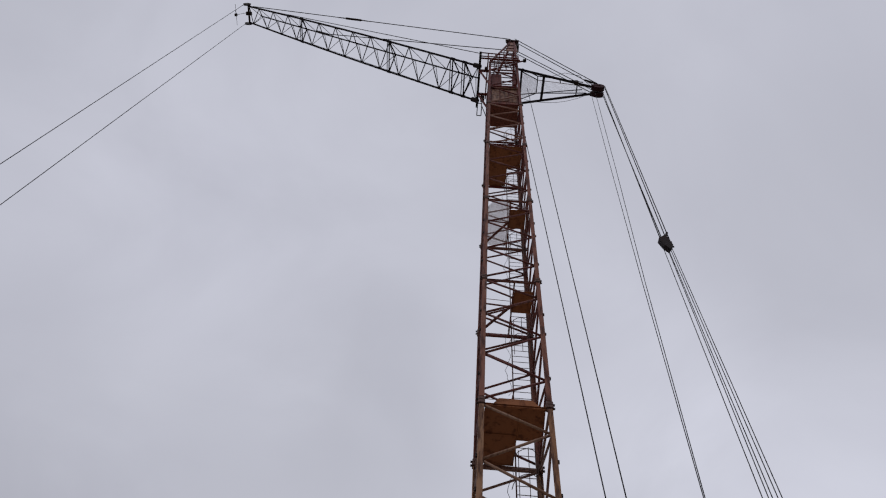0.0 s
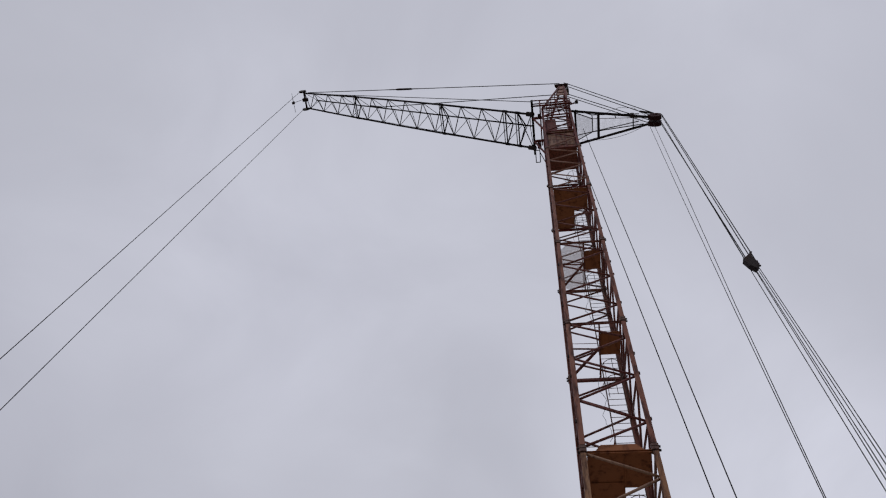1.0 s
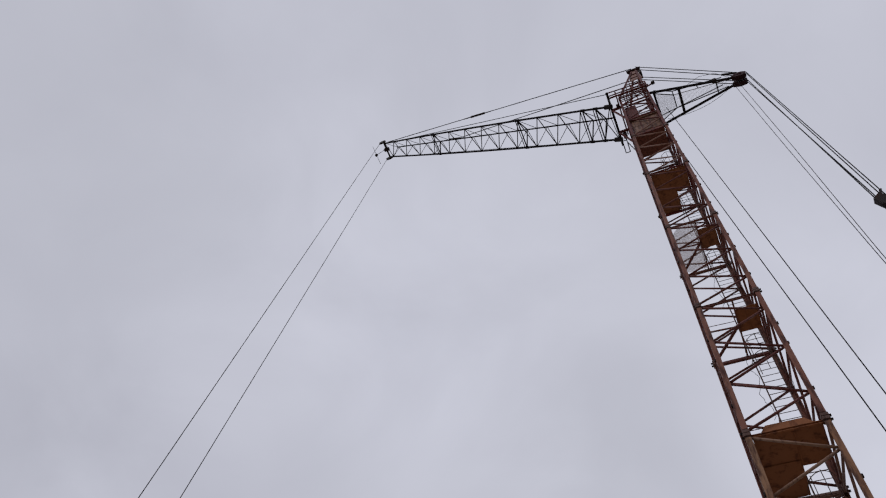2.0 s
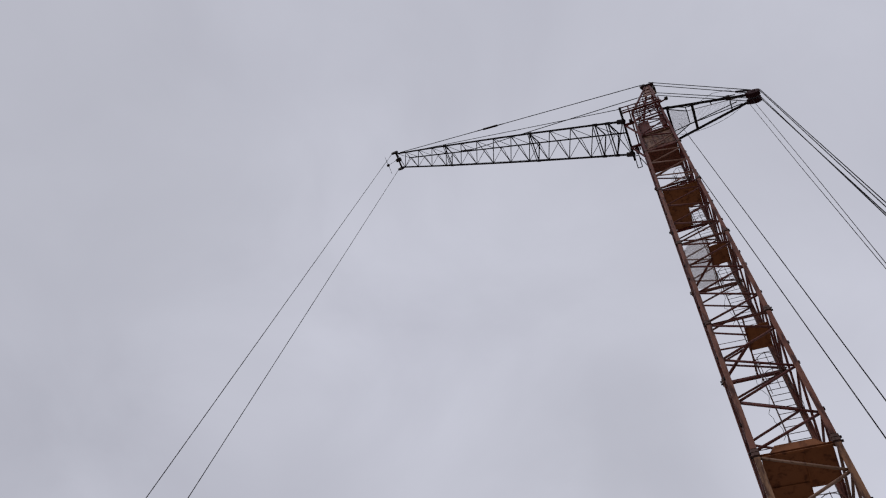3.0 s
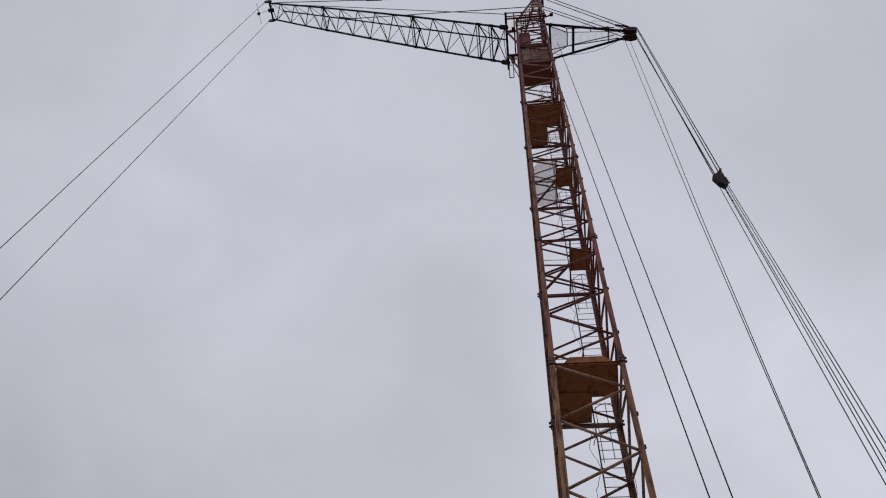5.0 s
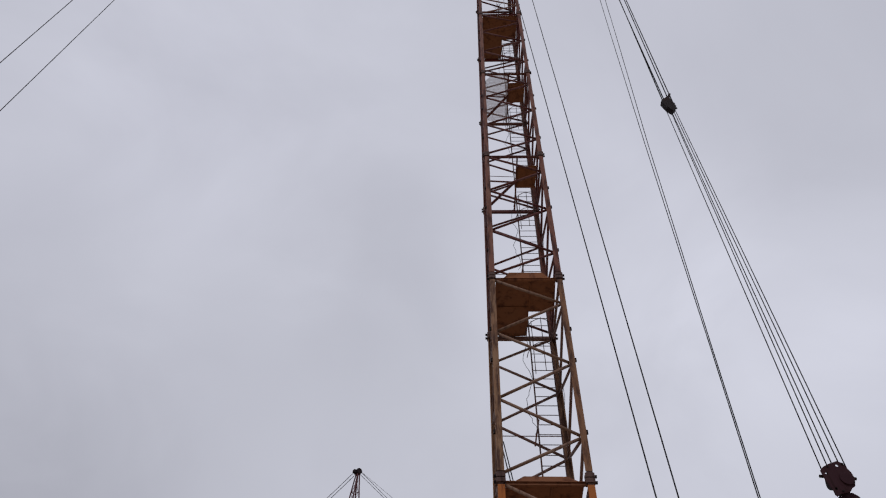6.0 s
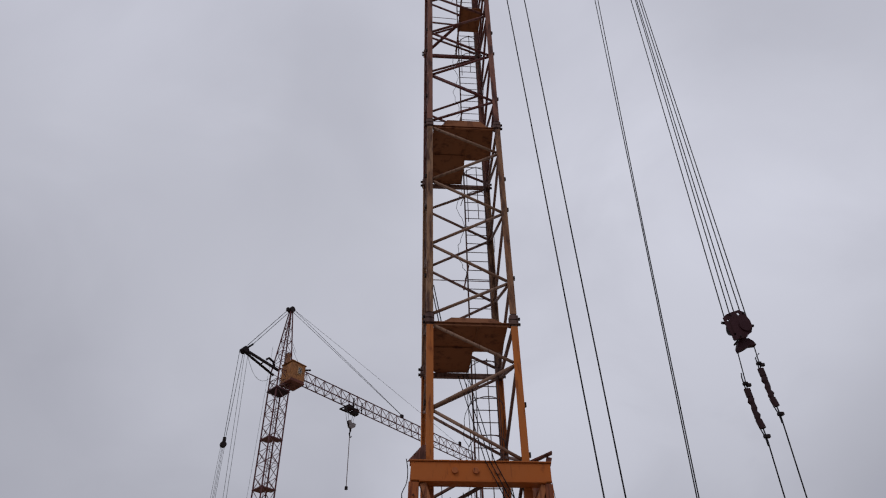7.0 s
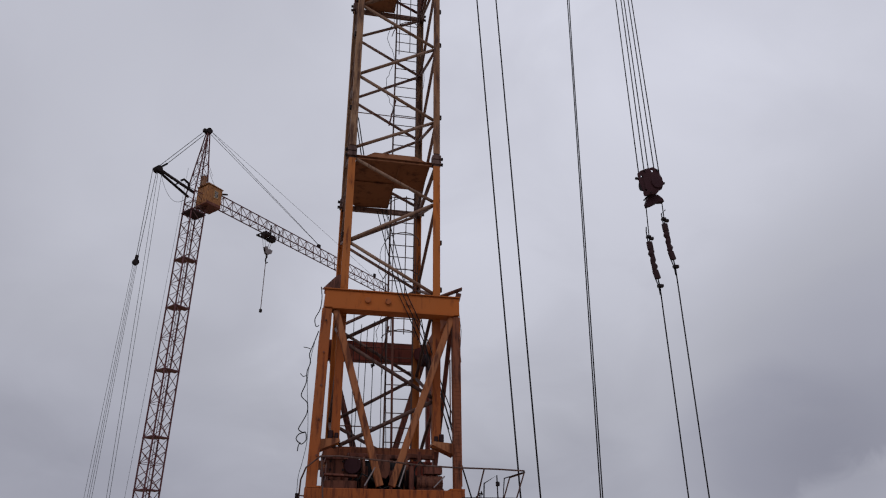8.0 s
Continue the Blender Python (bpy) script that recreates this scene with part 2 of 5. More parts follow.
# ---- mesh tools ----
class Geo:
    """Collects vertices and faces of one mesh."""

    def __init__(self):
        self.v, self.f = [], []

    def prism(self, profile, a, b, up=(0, 0, 1), taper=1.0):
        """A closed outline, in metres across, swept from a to b."""
        a, b, up = Vector(a), Vector(b), Vector(up)
        d = (b - a).normalized()
        if abs(d.dot(up.normalized())) > 0.985:
            up = Vector((0, 1, 0)) if abs(d.y) < 0.9 else Vector((1, 0, 0))
        s = d.cross(up).normalized()
        u = s.cross(d).normalized()
        k, n = len(self.v), len(profile)
        for p, t in ((a, 1.0), (b, taper)):
            self.v += [p + s * (x * t) + u * (y * t) for x, y in profile]
        self.f += [(k + i, k + (i + 1) % n, k + n + (i + 1) % n, k + n + i) for i in range(n)]
        self.f += [tuple(k + i for i in reversed(range(n))), tuple(k + n + i for i in range(n))]
        return self

    def tube(self, a, b, r, n=8, taper=1.0):
        return self.prism([(r * math.cos(math.tau * i / n), r * math.sin(math.tau * i / n)) for i in range(n)], a, b, taper=taper)

    def bar(self, a, b, w, h=None, up=(0, 0, 1), c=None):
        """A bar of w by h with small chamfers along its edges."""
        h = h or w
        c = min(w, h) * 0.12 if c is None else c
        x, y = w / 2, h / 2
        return self.prism([(-x + c, -y), (x - c, -y), (x, -y + c), (x, y - c), (x - c, y), (-x + c, y), (-x, y - c), (-x, -y + c)], a, b, up)

    def angle(self, a, b, w, t=0.012, up=(0, 0, 1), sx=1, sy=1):
        """An angle iron with its corner at the line a-b and its legs towards sx, sy."""
        p = [(0, 0), (w * sx, 0), (w * sx, t * sy), (t * sx, t * sy), (t * sx, w * sy), (0, w * sy)]
        return self.prism(p if sx * sy > 0 else p[::-1], a, b, up)

    def channel(self, a, b, w, h, t=0.014, up=(0, 0, 1)):
        """A channel section: web on the left, two flanges."""
        x, y = w / 2, h / 2
        return self.prism([(-x, -y), (x, -y), (x, -y + t), (-x + t, -y + t), (-x + t, y - t), (x, y - t), (x, y), (-x, y)], a, b, up)

    def box(self, lo, hi, c=0.01):
        x0, y0, z0 = lo
        x1, y1, z1 = hi
        return self.bar(((x0 + x1) / 2, (y0 + y1) / 2, z0), ((x0 + x1) / 2, (y0 + y1) / 2, z1), x1 - x0, y1 - y0, up=(0, 1, 0), c=c)

    def slab(self, outline, z0, z1):
        """A plate with a level outline of corners."""
        k, n = len(self.v), len(outline)
        self.v += [Vector((x, y, z0)) for x, y in outline] + [Vector((x, y, z1)) for x, y in outline]
        self.f += [(k + i, k + (i + 1) % n, k + n + (i + 1) % n, k + n + i) for i in range(n)]
        self.f += [tuple(k + i for i in reversed(range(n))), tuple(k + n + i for i in range(n))]
        return self

    def plate(self, corners, normal, t):
        """A flat plate through any corners, t thick along normal."""
        k, n = len(self.v), len(corners)
        o = Vector(normal).normalized() * t
        self.v += [Vector(c) for c in corners] + [Vector(c) + o for c in corners]
        self.f += [(k + i, k + (i + 1) % n, k + n + (i + 1) % n, k + n + i) for i in range(n)]
        self.f += [tuple(k + i for i in reversed(range(n))), tuple(k + n + i for i in range(n))]
        return self

    def disc(self, c, axis, r, w, n=18, groove=0.0):
        """A wheel or sheave of width w round an axis, with a groove in its rim."""
        c, ax = Vector(c), Vector(axis).normalized()
        rings = ((-0.5, 0.92), (-0.42, 1.0), (0.0, 1.0 - groove), (0.42, 1.0), (0.5, 0.92))
        s = ax.orthogonal().normalized()
        u = ax.cross(s)
        k = len(self.v)
        for o, q in rings:
            self.v += [c + ax * (o * w) + (s * math.cos(math.tau * i / n) + u * math.sin(math.tau * i / n)) * (r * q) for i in range(n)]
        for j in range(len(rings) - 1):
            self.f += [(k + j * n + i, k + j * n + (i + 1) % n, k + (j + 1) * n + (i + 1) % n, k + (j + 1) * n + i) for i in range(n)]
        e = k + (len(rings) - 1) * n
        self.f += [tuple(k + i for i in reversed(range(n))), tuple(e + i for i in range(n))]
        return self

    def chain(self, pts, r, n=6):
        """A round line through points."""
        pts = [Vector(p) for p in pts]
        k = len(self.v)
        for j, p in enumerate(pts):
            d = (pts[min(j + 1, len(pts) - 1)] - pts[max(j - 1, 0)]).normalized()
            s = d.cross(Vector((0.3, 0.2, 0.93)) if abs(d.z) < 0.9 else Vector((1, 0.1, 0))).normalized()
            u = s.cross(d)
            self.v += [p + (s * math.cos(math.tau * i / n) + u * math.sin(math.tau * i / n)) * r for i in range(n)]
        for j in range(len(pts) - 1):
            self.f += [(k + j * n + i, k + j * n + (i + 1) % n, k + (j + 1) * n + (i + 1) % n, k + (j + 1) * n + i) for i in range(n)]
        e = k + (len(pts) - 1) * n
        self.f += [tuple(k + i for i in reversed(range(n))), tuple(e + i for i in range(n))]
        return self


def part(name, geo, material, parent=None, label="", smooth=False):
    """Links one mesh under a thing or a part."""
    me = bpy.data.meshes.new(name)
    me.from_pydata([tuple(v) for v in geo.v], [], geo.f)
    bm = bmesh.new()
    bm.from_mesh(me)
    bmesh.ops.recalc_face_normals(bm, faces=bm.faces)
    bm.to_mesh(me)
    bm.free()
    if smooth:
        me.polygons.foreach_set("use_smooth", [True] * len(me.polygons))
    me.materials.append(material)
    ob = new(name, me)
    if parent:
        ob.parent = parent
    return tagged(ob, label)


def thing(name, geo, material, base, label, category, group=""):
    """A thing of its own that stands on or hangs from another, built in that one's axes."""
    ob = part(name, geo, material)
    ob.matrix_world = base.matrix_world
    return tagged(ob, label, category, group)


def lerp(a, b, t):
    return Vector(a).lerp(Vector(b), t)


def sag(a, b, drop, n=10):
    return [lerp(a, b, i / n) - Vector((0, 0, drop * 4 * (i / n) * (1 - i / n))) for i in range(n + 1)]


# ---- ground ----
N = 48
# never in view; serves as a reflector for the steel above
ground_geo = Geo().slab([(1500 * math.cos(math.tau * i / N), 1500 * math.sin(math.tau * i / N)) for i in range(N)], -0.3, 0.0)
tagged(part("ground", ground_geo, GROUND), "unseen sandy soil of a building site, kept pale to bounce light upward", "ground", kind="structure")

# ---- the main crane ----
HX, HY = 0.90, 1.15                                  # half width and depth between the legs
JOINTS = [3.77, 9.97, 16.17, 22.39, 28.71, 35.07, 41.42]
CORNERS = [(-1, -1), (1, -1), (1, 1), (-1, 1)]

crane = tagged(new("tower_crane"), "rusty orange lattice tower crane with a raised dark jib", "tower crane",
               group="cranes on the site")
crane.matrix_world = pose(0, 14.06, 0, 0, 0, 6.47)


def leg_at(c, z):
    return Vector((c[0] * HX, c[1] * HY, z))


def tower_section(z0, z1, material, brace_material, cross_material, panels=6):
    """Four legs, a level frame at the top and one zigzag of braces round all faces."""
    a, b = leg_at(CORNERS[2], z1), leg_at(CORNERS[3], z1)
    sec = part("tower_section", Geo().channel(a + Vector((-0.09, 0, -0.08)), b + Vector((0.09, 0, -0.08)), 0.09, 0.11), cross_material, crane)
    for i in (0, 1, 3):
        a, b = leg_at(CORNERS[i], z1), leg_at(CORNERS[(i + 1) % 4], z1)
        d = (b - a).normalized() * 0.09
        o = Vector((0, 0, -0.10))
        part("cross_beam", Geo().channel(a + d + o, b - d + o, 0.06, 0.09), PLATE if i == 0 and z1 < 20 else cross_material, sec)
    for c in CORNERS:
        p = leg_at(c, z1)
        o = Vector((c[0] * 0.07, c[1] * 0.07, 0))
        part("leg", Geo().angle(leg_at(c, z0 + 0.16) + o, leg_at(c, z1 - 0.16) + o, 0.145, 0.02, up=(0, 1, 0), sx=c[0], sy=-c[1]), material, sec)
        f = Geo()
        f.box((p.x - 0.095, p.y - 0.095, z1 - 0.11), (p.x + 0.095, p.y + 0.095, z1 - 0.012), 0.02)
        f.box((p.x - 0.095, p.y - 0.095, z1 + 0.012), (p.x + 0.095, p.y + 0.095, z1 + 0.11), 0.02)
        f.box((p.x - 0.06, p.y - 0.06, z1 - 0.16), (p.x + 0.06, p.y + 0.06, z1 + 0.16), 0.01)
        part("flange", f, LEAD, sec)
        for dz in (-0.07, 0.07):
            part("bolt", Geo().tube((p.x + c[0] * 0.09, p.y, z1 + dz), (p.x + c[0] * 0.145, p.y, z1 + dz), 0.035, 6), BLACK, sec)
    step = (z1 - z0) / panels
    for face in range(4):
        c0, c1 = CORNERS[face], CORNERS[(face + 1) % 4]
        ev, od = (c0, c1) if face in (0, 2) else (c1, c0)     # even nodes lie on front-left and rear-right
        out = Vector(((c0[0] + c1[0]) / 2, (c0[1] + c1[1]) / 2, 0)).normalized()
        for k in range(panels):
            ka, kb = (k, k + 1) if k % 2 == 0 else (k + 1, k)
            za, zb = z0 + ka * step, z0 + kb * step
            za = min(max(za, z0 + 0.12), z1 - 0.10)
            p, q = leg_at(ev, za), leg_at(od, zb)
            d = (q - p).normalized() * 0.075
            # front braces lighter, low ones darker: light and shade put into the paint
            part("brace", Geo().tube(p + d, q - d, 0.036, 8), LEAD if z0 < 5 and za < 6 else TAN if face == 0 and z0 < 12 else PALE_PINK if face == 0 and z0 > 34 else brace_material, sec, smooth=True)
    for c in (CORNERS[0], CORNERS[1]):                        # lifting lugs on the outer side of the front legs
        for k in (1, 3, 4):
            z = z0 + step * (k + 0.12)
            if z < 6.8:
                continue
            x = c[0] * (HX + 0.09)
            part("lug", Geo().box((x - 0.026, -HY - 0.03, z - 0.045), (x + 0.026, -HY + 0.03, z + 0.045), 0.010), BLACK, sec)
    return sec


LEG_PAINT = [ORANGE, MAUVE, DUSK, DUSK, DUSK, BROWN]
BRACE_PAINT = [BRACE, BRACE, MAROON, MAROON, MAROON, RED]
for k in range(6):
    tower_section(JOINTS[k], JOINTS[k + 1], LEG_PAINT[k], BRACE_PAINT[k], [BRACE, BRACE, MAROON, BROWN, RED, RED][k])


def floor_plate(z, outline, ribs=(), label="", toe=True):
    """A steel floor with ribs under it and a low toe board along its front edge."""
    pl = part("platform", Geo().slab(outline, z - 0.012, z), PLATE, crane, label)
    for a, b in ribs:
        part("rib", Geo().angle((*a, z - 0.040), (*b, z - 0.040), 0.030, 0.006), PLATE, pl)
    if toe:
        y = outline[0][1] - 0.012
        part("toe_board", Geo().plate([(-0.62, y, z), (0.70, y, z), (0.48, y + 0.05, z + (0.15 if z < 12 else 0.34)), (-0.42, y + 0.05, z + (0.15 if z < 12 else 0.34))], (0, 1, 0), 0.006), PLATE, pl)
    return pl


L_SHAPE = [(-0.80, -1.06), (0.80, -1.06), (0.82, 0.12), (0.15, 0.12), (0.15, 1.10), (-0.62, 1.14), (-0.80, 0.98)]
L_RIBS = [((-0.78, -0.05), (0.12, -0.05)), ((0.14, -1.02), (0.14, 0.10))]
for z in (JOINTS[1], JOINTS[2], JOINTS[5]):
    floor_plate(z, L_SHAPE, L_RIBS, "brown steel platform with a ladder opening", toe=z < 20)
for z in (JOINTS[3], JOINTS[4]):
    floor_plate(z, [(0.10, -0.70), (0.80, -0.74), (0.80, 0.17), (0.10, 0.17)], [((0.45, -0.7), (0.45, 0.15))], "small brown landing plate", toe=False)
    part("landing_bearer", Geo().angle((0.10, -1.10, z - 0.06), (0.10, 1.10, z - 0.06), 0.05, 0.008), BROWN, crane)
    part("landing_bearer", Geo().bar((-0.84, 0.96, z - 0.09), (0.11, -0.17, z - 0.09), 0.085, 0.07), MAROON, crane)
    part("landing_bearer", Geo().bar((-0.86, -0.16, z - 0.06), (0.10, -0.10, z - 0.06), 0.045, 0.05), BROWN, crane)
    part("landing_rail", Geo().tube((-0.86, 0.30, z + 0.95), (0.10, 0.34, z + 0.95), 0.012, 6), BROWN, crane)

# pale open grating on one level
grating = part("grating", Geo().box((-0.83, -0.80, 28.68), (-0.79, 0.90, 28.72), 0.003), NETTING, crane, "pale worn open grating")
for i in range(62):
    y = -1.04 + i * 0.034
    x = -0.79 + max(0.0, abs(y - 0.03) - 0.86)            # the corners by the leg are cut off
    part("grating_bar", Geo().bar((x, y, 28.70), (0.06, y, 28.70), 0.016, 0.008), NETTING, grating)
part("grating_edge", Geo().box((0.06, -1.06, 28.68), (0.09, 1.06, 28.72), 0.003), NETTING, grating)

# ladder through the tower, one length for each section
for k in range(6):
    z0, z1 = (JOINTS[k] if k else 3.3), JOINTS[k + 1]
    lad = part("ladder", Geo().bar((0.20, 0.90, z0), (0.20, 0.90, z1 + 0.45), 0.036, 0.05), LEAD, crane)
    part("stringer", Geo().bar((0.77, 0.90, z0), (0.77, 0.90, z1 + 0.45), 0.028, 0.05), LEAD, lad)
    for i in range(int((z1 - z0) / 0.3)):
        part("rung", Geo().tube((0.20, 0.90, z0 + 0.2 + i * 0.3), (0.77, 0.90, z0 + 0.2 + i * 0.3), 0.011, 6), LEAD, lad)
    hoops = [z1 - 0.15 - 0.9 * i for i in range(3 if k == 0 else 2)] + ([6.95, 6.62] if k == 0 else [])
    for z in hoops:
        pts = [(0.48 + 0.40 * math.cos(radians(w)), 0.88 + 0.62 * math.sin(radians(w)), z) for w in range(0, -181, -18)]
        part("cage_hoop", Geo().chain(pts, 0.011), LEAD, lad)
    for w in (-50, -90, -130):
        x, y = 0.48 + 0.40 * math.cos(radians(w)), 0.88 + 0.62 * math.sin(radians(w))
        part("cage_strip", Geo().bar((x, y, hoops[-1] - (0.1 if k == 0 else 1.0)), (x, y, hoops[0] + 0.05), 0.02, 0.008), LEAD, lad)
    # loose wire beside the ladder
    rng = random.Random(40 + k)
    n = 26
    pts = [(0.04 + 0.09 * math.sin(i * 0.55 + k) + rng.uniform(-0.03, 0.03), 0.72 + 0.04 * math.cos(i * 0.9), z1 - 0.3 - i * (z1 - z0 - 2.6) / n) for i in range(n)]
    part("loose_wire", Geo().chain(pts, 0.007, 5), CABLE, crane)
    # cable ends hung on the rear face
    pts = [(0.80 - 0.06 * math.sin(i * 0.8), 0.2 + 0.05 * math.cos(i), z1 - 1.6 - 0.22 * i) for i in range(9)]
    part("loose_wire", Geo().chain(pts, 0.007, 5), CABLE, crane)

for k in (0, 1, 2):                                   # struts and a level rail inside the sections
    z = JOINTS[k] + 2.70
    part("level_rail", Geo().tube((-0.84, 1.10, z), (0.84, 1.10, z), 0.012, 6), BROWN, crane)
    part("short_strut", Geo().tube((0.11, 1.12, JOINTS[k] + 2.42), (0.26, 1.08, JOINTS[k] + 3.20), 0.02, 6), BROWN, crane)
part("level_rail", Geo().tube((-0.84, 1.10, 4.74), (0.84, 1.10, 4.74), 0.012, 6), BROWN, crane)

# ---- portal under the tower ----
portal = part("portal", Geo().bar((-1.25, -1.36, 6.535), (1.29, -1.36, 6.535), 0.22, 0.35, c=0.012), BEAM, crane, "orange welded box portal")
part("beam_flange", Geo().bar((-1.27, -1.36, 6.722), (1.31, -1.36, 6.722), 0.28, 0.022, c=0.004), BEAM, portal)
part("beam_flange", Geo().bar((-1.10, -1.36, 6.348), (1.18, -1.36, 6.348), 0.28, 0.022, c=0.004), BEAM, portal)
part("rear_beam", Geo().bar((-1.25, 1.34, 6.42), (1.30, 1.34, 6.42), 0.20, 0.44, c=0.012), RUSTRED, portal)
for x in (-1.17, 1.22):
    part("side_beam", Geo().bar((x, -1.24, 6.54), (x, 1.23, 6.54), 0.16, 0.30, c=0.012), PORTAL, portal)
for x in (-0.46, -0.08, 0.31):
    part("pin_boss", Geo().disc((x, -1.49, 6.54), (0, 1, 0), 0.058, 0.04, 14), PORTAL, portal)
for x, y, w, m in ((-1.195, -1.36, 0.185, COLUMN), (1.225, -1.36, 0.125, RIBBED), (-1.15, 1.34, 0.085, RUSTRED), (1.20, 1.34, 0.085, RUSTRED)):
    part("column", Geo().bar((x - (0.06 if x < 0 else -0.01), y, 3.20), (x, y, 6.34), w, 0.18, up=(0, 1, 0), c=0.012), m, portal)
    part("column_foot", Geo().box((x - 0.14, y - 0.13, 3.181), (x + 0.12, y + 0.13, 3.21)), COLUMN, portal)
    if y < 0:
        part("column_web", Geo().bar((x - (0.13 if x < 0 else -0.08), y + 0.05, 3.26), (x - (0.08 if x < 0 else -0.08), y + 0.05, 6.34), 0.02, 0.22, up=(0, 1, 0)), PORTAL, portal)
for z in (3.7, 4.3, 4.9, 5.5, 6.1):
    part("column_bolt", Geo().tube((-1.205, -1.455, z), (-1.205, -1.475, z), 0.018, 6), BROWN, portal)
# climbing ribs on one column
for i in range(26):
    z = 3.40 + i * 0.072
    part("column_rib", Geo().bar((1.17, -1.452, z), (1.285, -1.452, z), 0.007, 0.010), RIBBED, portal)
for a, b, m in (((-1.03, -1.38, 6.32), (-0.11, -1.38, 3.24), DIAG), ((1.15, -1.38, 6.32), (0.09, -1.38, 3.24), DIAG),
                ((-0.93, 1.32, 6.2), (-0.05, 1.32, 3.24), BROWN), ((1.06, 1.32, 6.2), (0.17, 1.32, 3.24), BROWN)):
    part("diagonal", Geo().bar(a, b, 0.12, 0.12, up=(0, 1, 0), c=0.012), m, portal)
for x in (-1.16, 1.20):
    part("diagonal", Geo().bar((x, -1.2, 6.36), (x, 0.9, 3.26), 0.08, 0.08, up=(1, 0, 0)), BROWN, portal)
    part("diagonal", Geo().bar((x, 1.2, 6.36), (x, 0.35, 3.26), 0.10, 0.08, up=(1, 0, 0)), BROWN, portal)
# brackets, shoes and sleeves that hold the tower legs
part("gusset", Geo().plate([(-1.32, -1.38, 6.74), (-0.98, -1.38, 6.74), (-0.98, -1.38, 7.06), (-1.04, -1.38, 7.06)], (0, 1, 0), 0.02), BROWN, portal)
part("gusset", Geo().bar((0.92, -1.33, 6.76), (1.36, -1.40, 6.94), 0.14, 0.03), BROWN, portal)
part("gusset", Geo().bar((1.27, -1.36, 6.70), (1.31, -1.36, 6.86), 0.05, 0.10), BROWN, portal)
for c in CORNERS:
    x = c[0]
    part("leg_shoe", Geo().plate([(x * 1.20, c[1] * HY - 0.16, 4.00), (x * 0.83, c[1] * HY - 0.16, 4.03), (x * 0.81, c[1] * HY - 0.16, 3.97), (x * 1.20, c[1] * HY - 0.16, 3.80)], (0, 1, 0), 0.30), DIAG, portal)
    if c[1] < 0:
        part("leg_sleeve", Geo().bar((c[0] * HX, c[1] * HY, 4.05), (c[0] * HX, c[1] * HY, 6.30), 0.15, 0.15, up=(0, 1, 0), c=0.015), COLUMN, portal)
    part("shoe_nut", Geo().tube((x * 0.98, c[1] * HY - 0.10, 4.03), (x * 0.98, c[1] * HY - 0.10, 4.16), 0.045, 6), SOOT, portal)
    part("shoe_nut", Geo().tube((x * 0.88, c[1] * HY - 0.12, 4.03), (x * 0.88, c[1] * HY - 0.12, 4.12), 0.035, 6), SOOT, portal)
part("guide_roller", Geo().disc((0.98, 1.10, 6.36), (0.3, 1, 0), 0.15, 0.12, 18), RED, portal)
part("guide_roller", Geo().disc((1.02, 0.80, 6.14), (1, 0.1, 0), 0.13, 0.12, 18), SOOT, portal)
part("roller_bracket", Geo().plate([(0.86, 1.14, 6.5), (1.10, 1.14, 6.5), (1.04, 1.14, 6.05), (0.96, 1.14, 6.0)], (0, 1, 0), 0.05), BROWN, portal)
part("inner_beam", Geo().bar((-1.05, 0.0, 4.02), (1.12, 0.0, 4.02), 0.16, 0.18, c=0.01), RIBBED, portal)
part("inner_beam", Geo().bar((-1.05, 0.55, 3.72), (1.12, 0.55, 3.72), 0.14, 0.16, c=0.01), BROWN, portal)
for y in (-1.36, 1.34):
    part("sill_beam", Geo().bar((-1.36, y, 3.03), (1.34, y, 3.03), 0.26, 0.30, c=0.012), SILL, portal)
for x in (-1.2, 1.22):
    part("sill_beam", Geo().bar((x, -1.22, 3.03), (x, 1.20, 3.03), 0.20, 0.28, c=0.012), SILL, portal)

# slewing deck, slewing ring and undercarriage
deck = part("slewing_deck", Geo().slab([(-1.7, -1.55), (7.3, -1.55), (7.3, 1.55), (-1.7, 1.55)], 2.55, 2.90), ORANGE, crane, "orange slewing deck")
ring = part("slewing_ring", Geo().disc((0, 0, 2.40), (0, 0, 1), 1.25, 0.32, 36), BLACK, crane)
under = part("undercarriage", Geo().box((-1.4, -1.4, 1.75), (1.4, 1.4, 2.25), 0.03), ORANGE, crane)
for c in CORNERS:
    part("carriage_leg", Geo().bar((c[0] * 1.2, c[1] * 1.2, 2.0), (c[0] * 2.4, c[1] * 2.4, 0.75), 0.3, 0.34), ORANGE, under)
    part("bogie", Geo().box((c[0] * 2.4 - 0.55, c[1] * 2.4 - 0.18, 0.25), (c[0] * 2.4 + 0.55, c[1] * 2.4 + 0.18, 0.80), 0.03), BROWN, under)
    for dx in (-0.32, 0.32):
        part("wheel", Geo().disc((c[0] * 2.4 + dx, c[1] * 2.4, 0.25), (0, 1, 0), 0.25, 0.12, 18), BLACK, under)
for dx in (-0.35, 0.0, 0.35):
    part("ballast_block", Geo().box((6.0 + dx * 2 - 0.33, -1.3, 1.75), (6.0 + dx * 2 + 0.33, 1.3, 2.55), 0.03), GREY, deck)

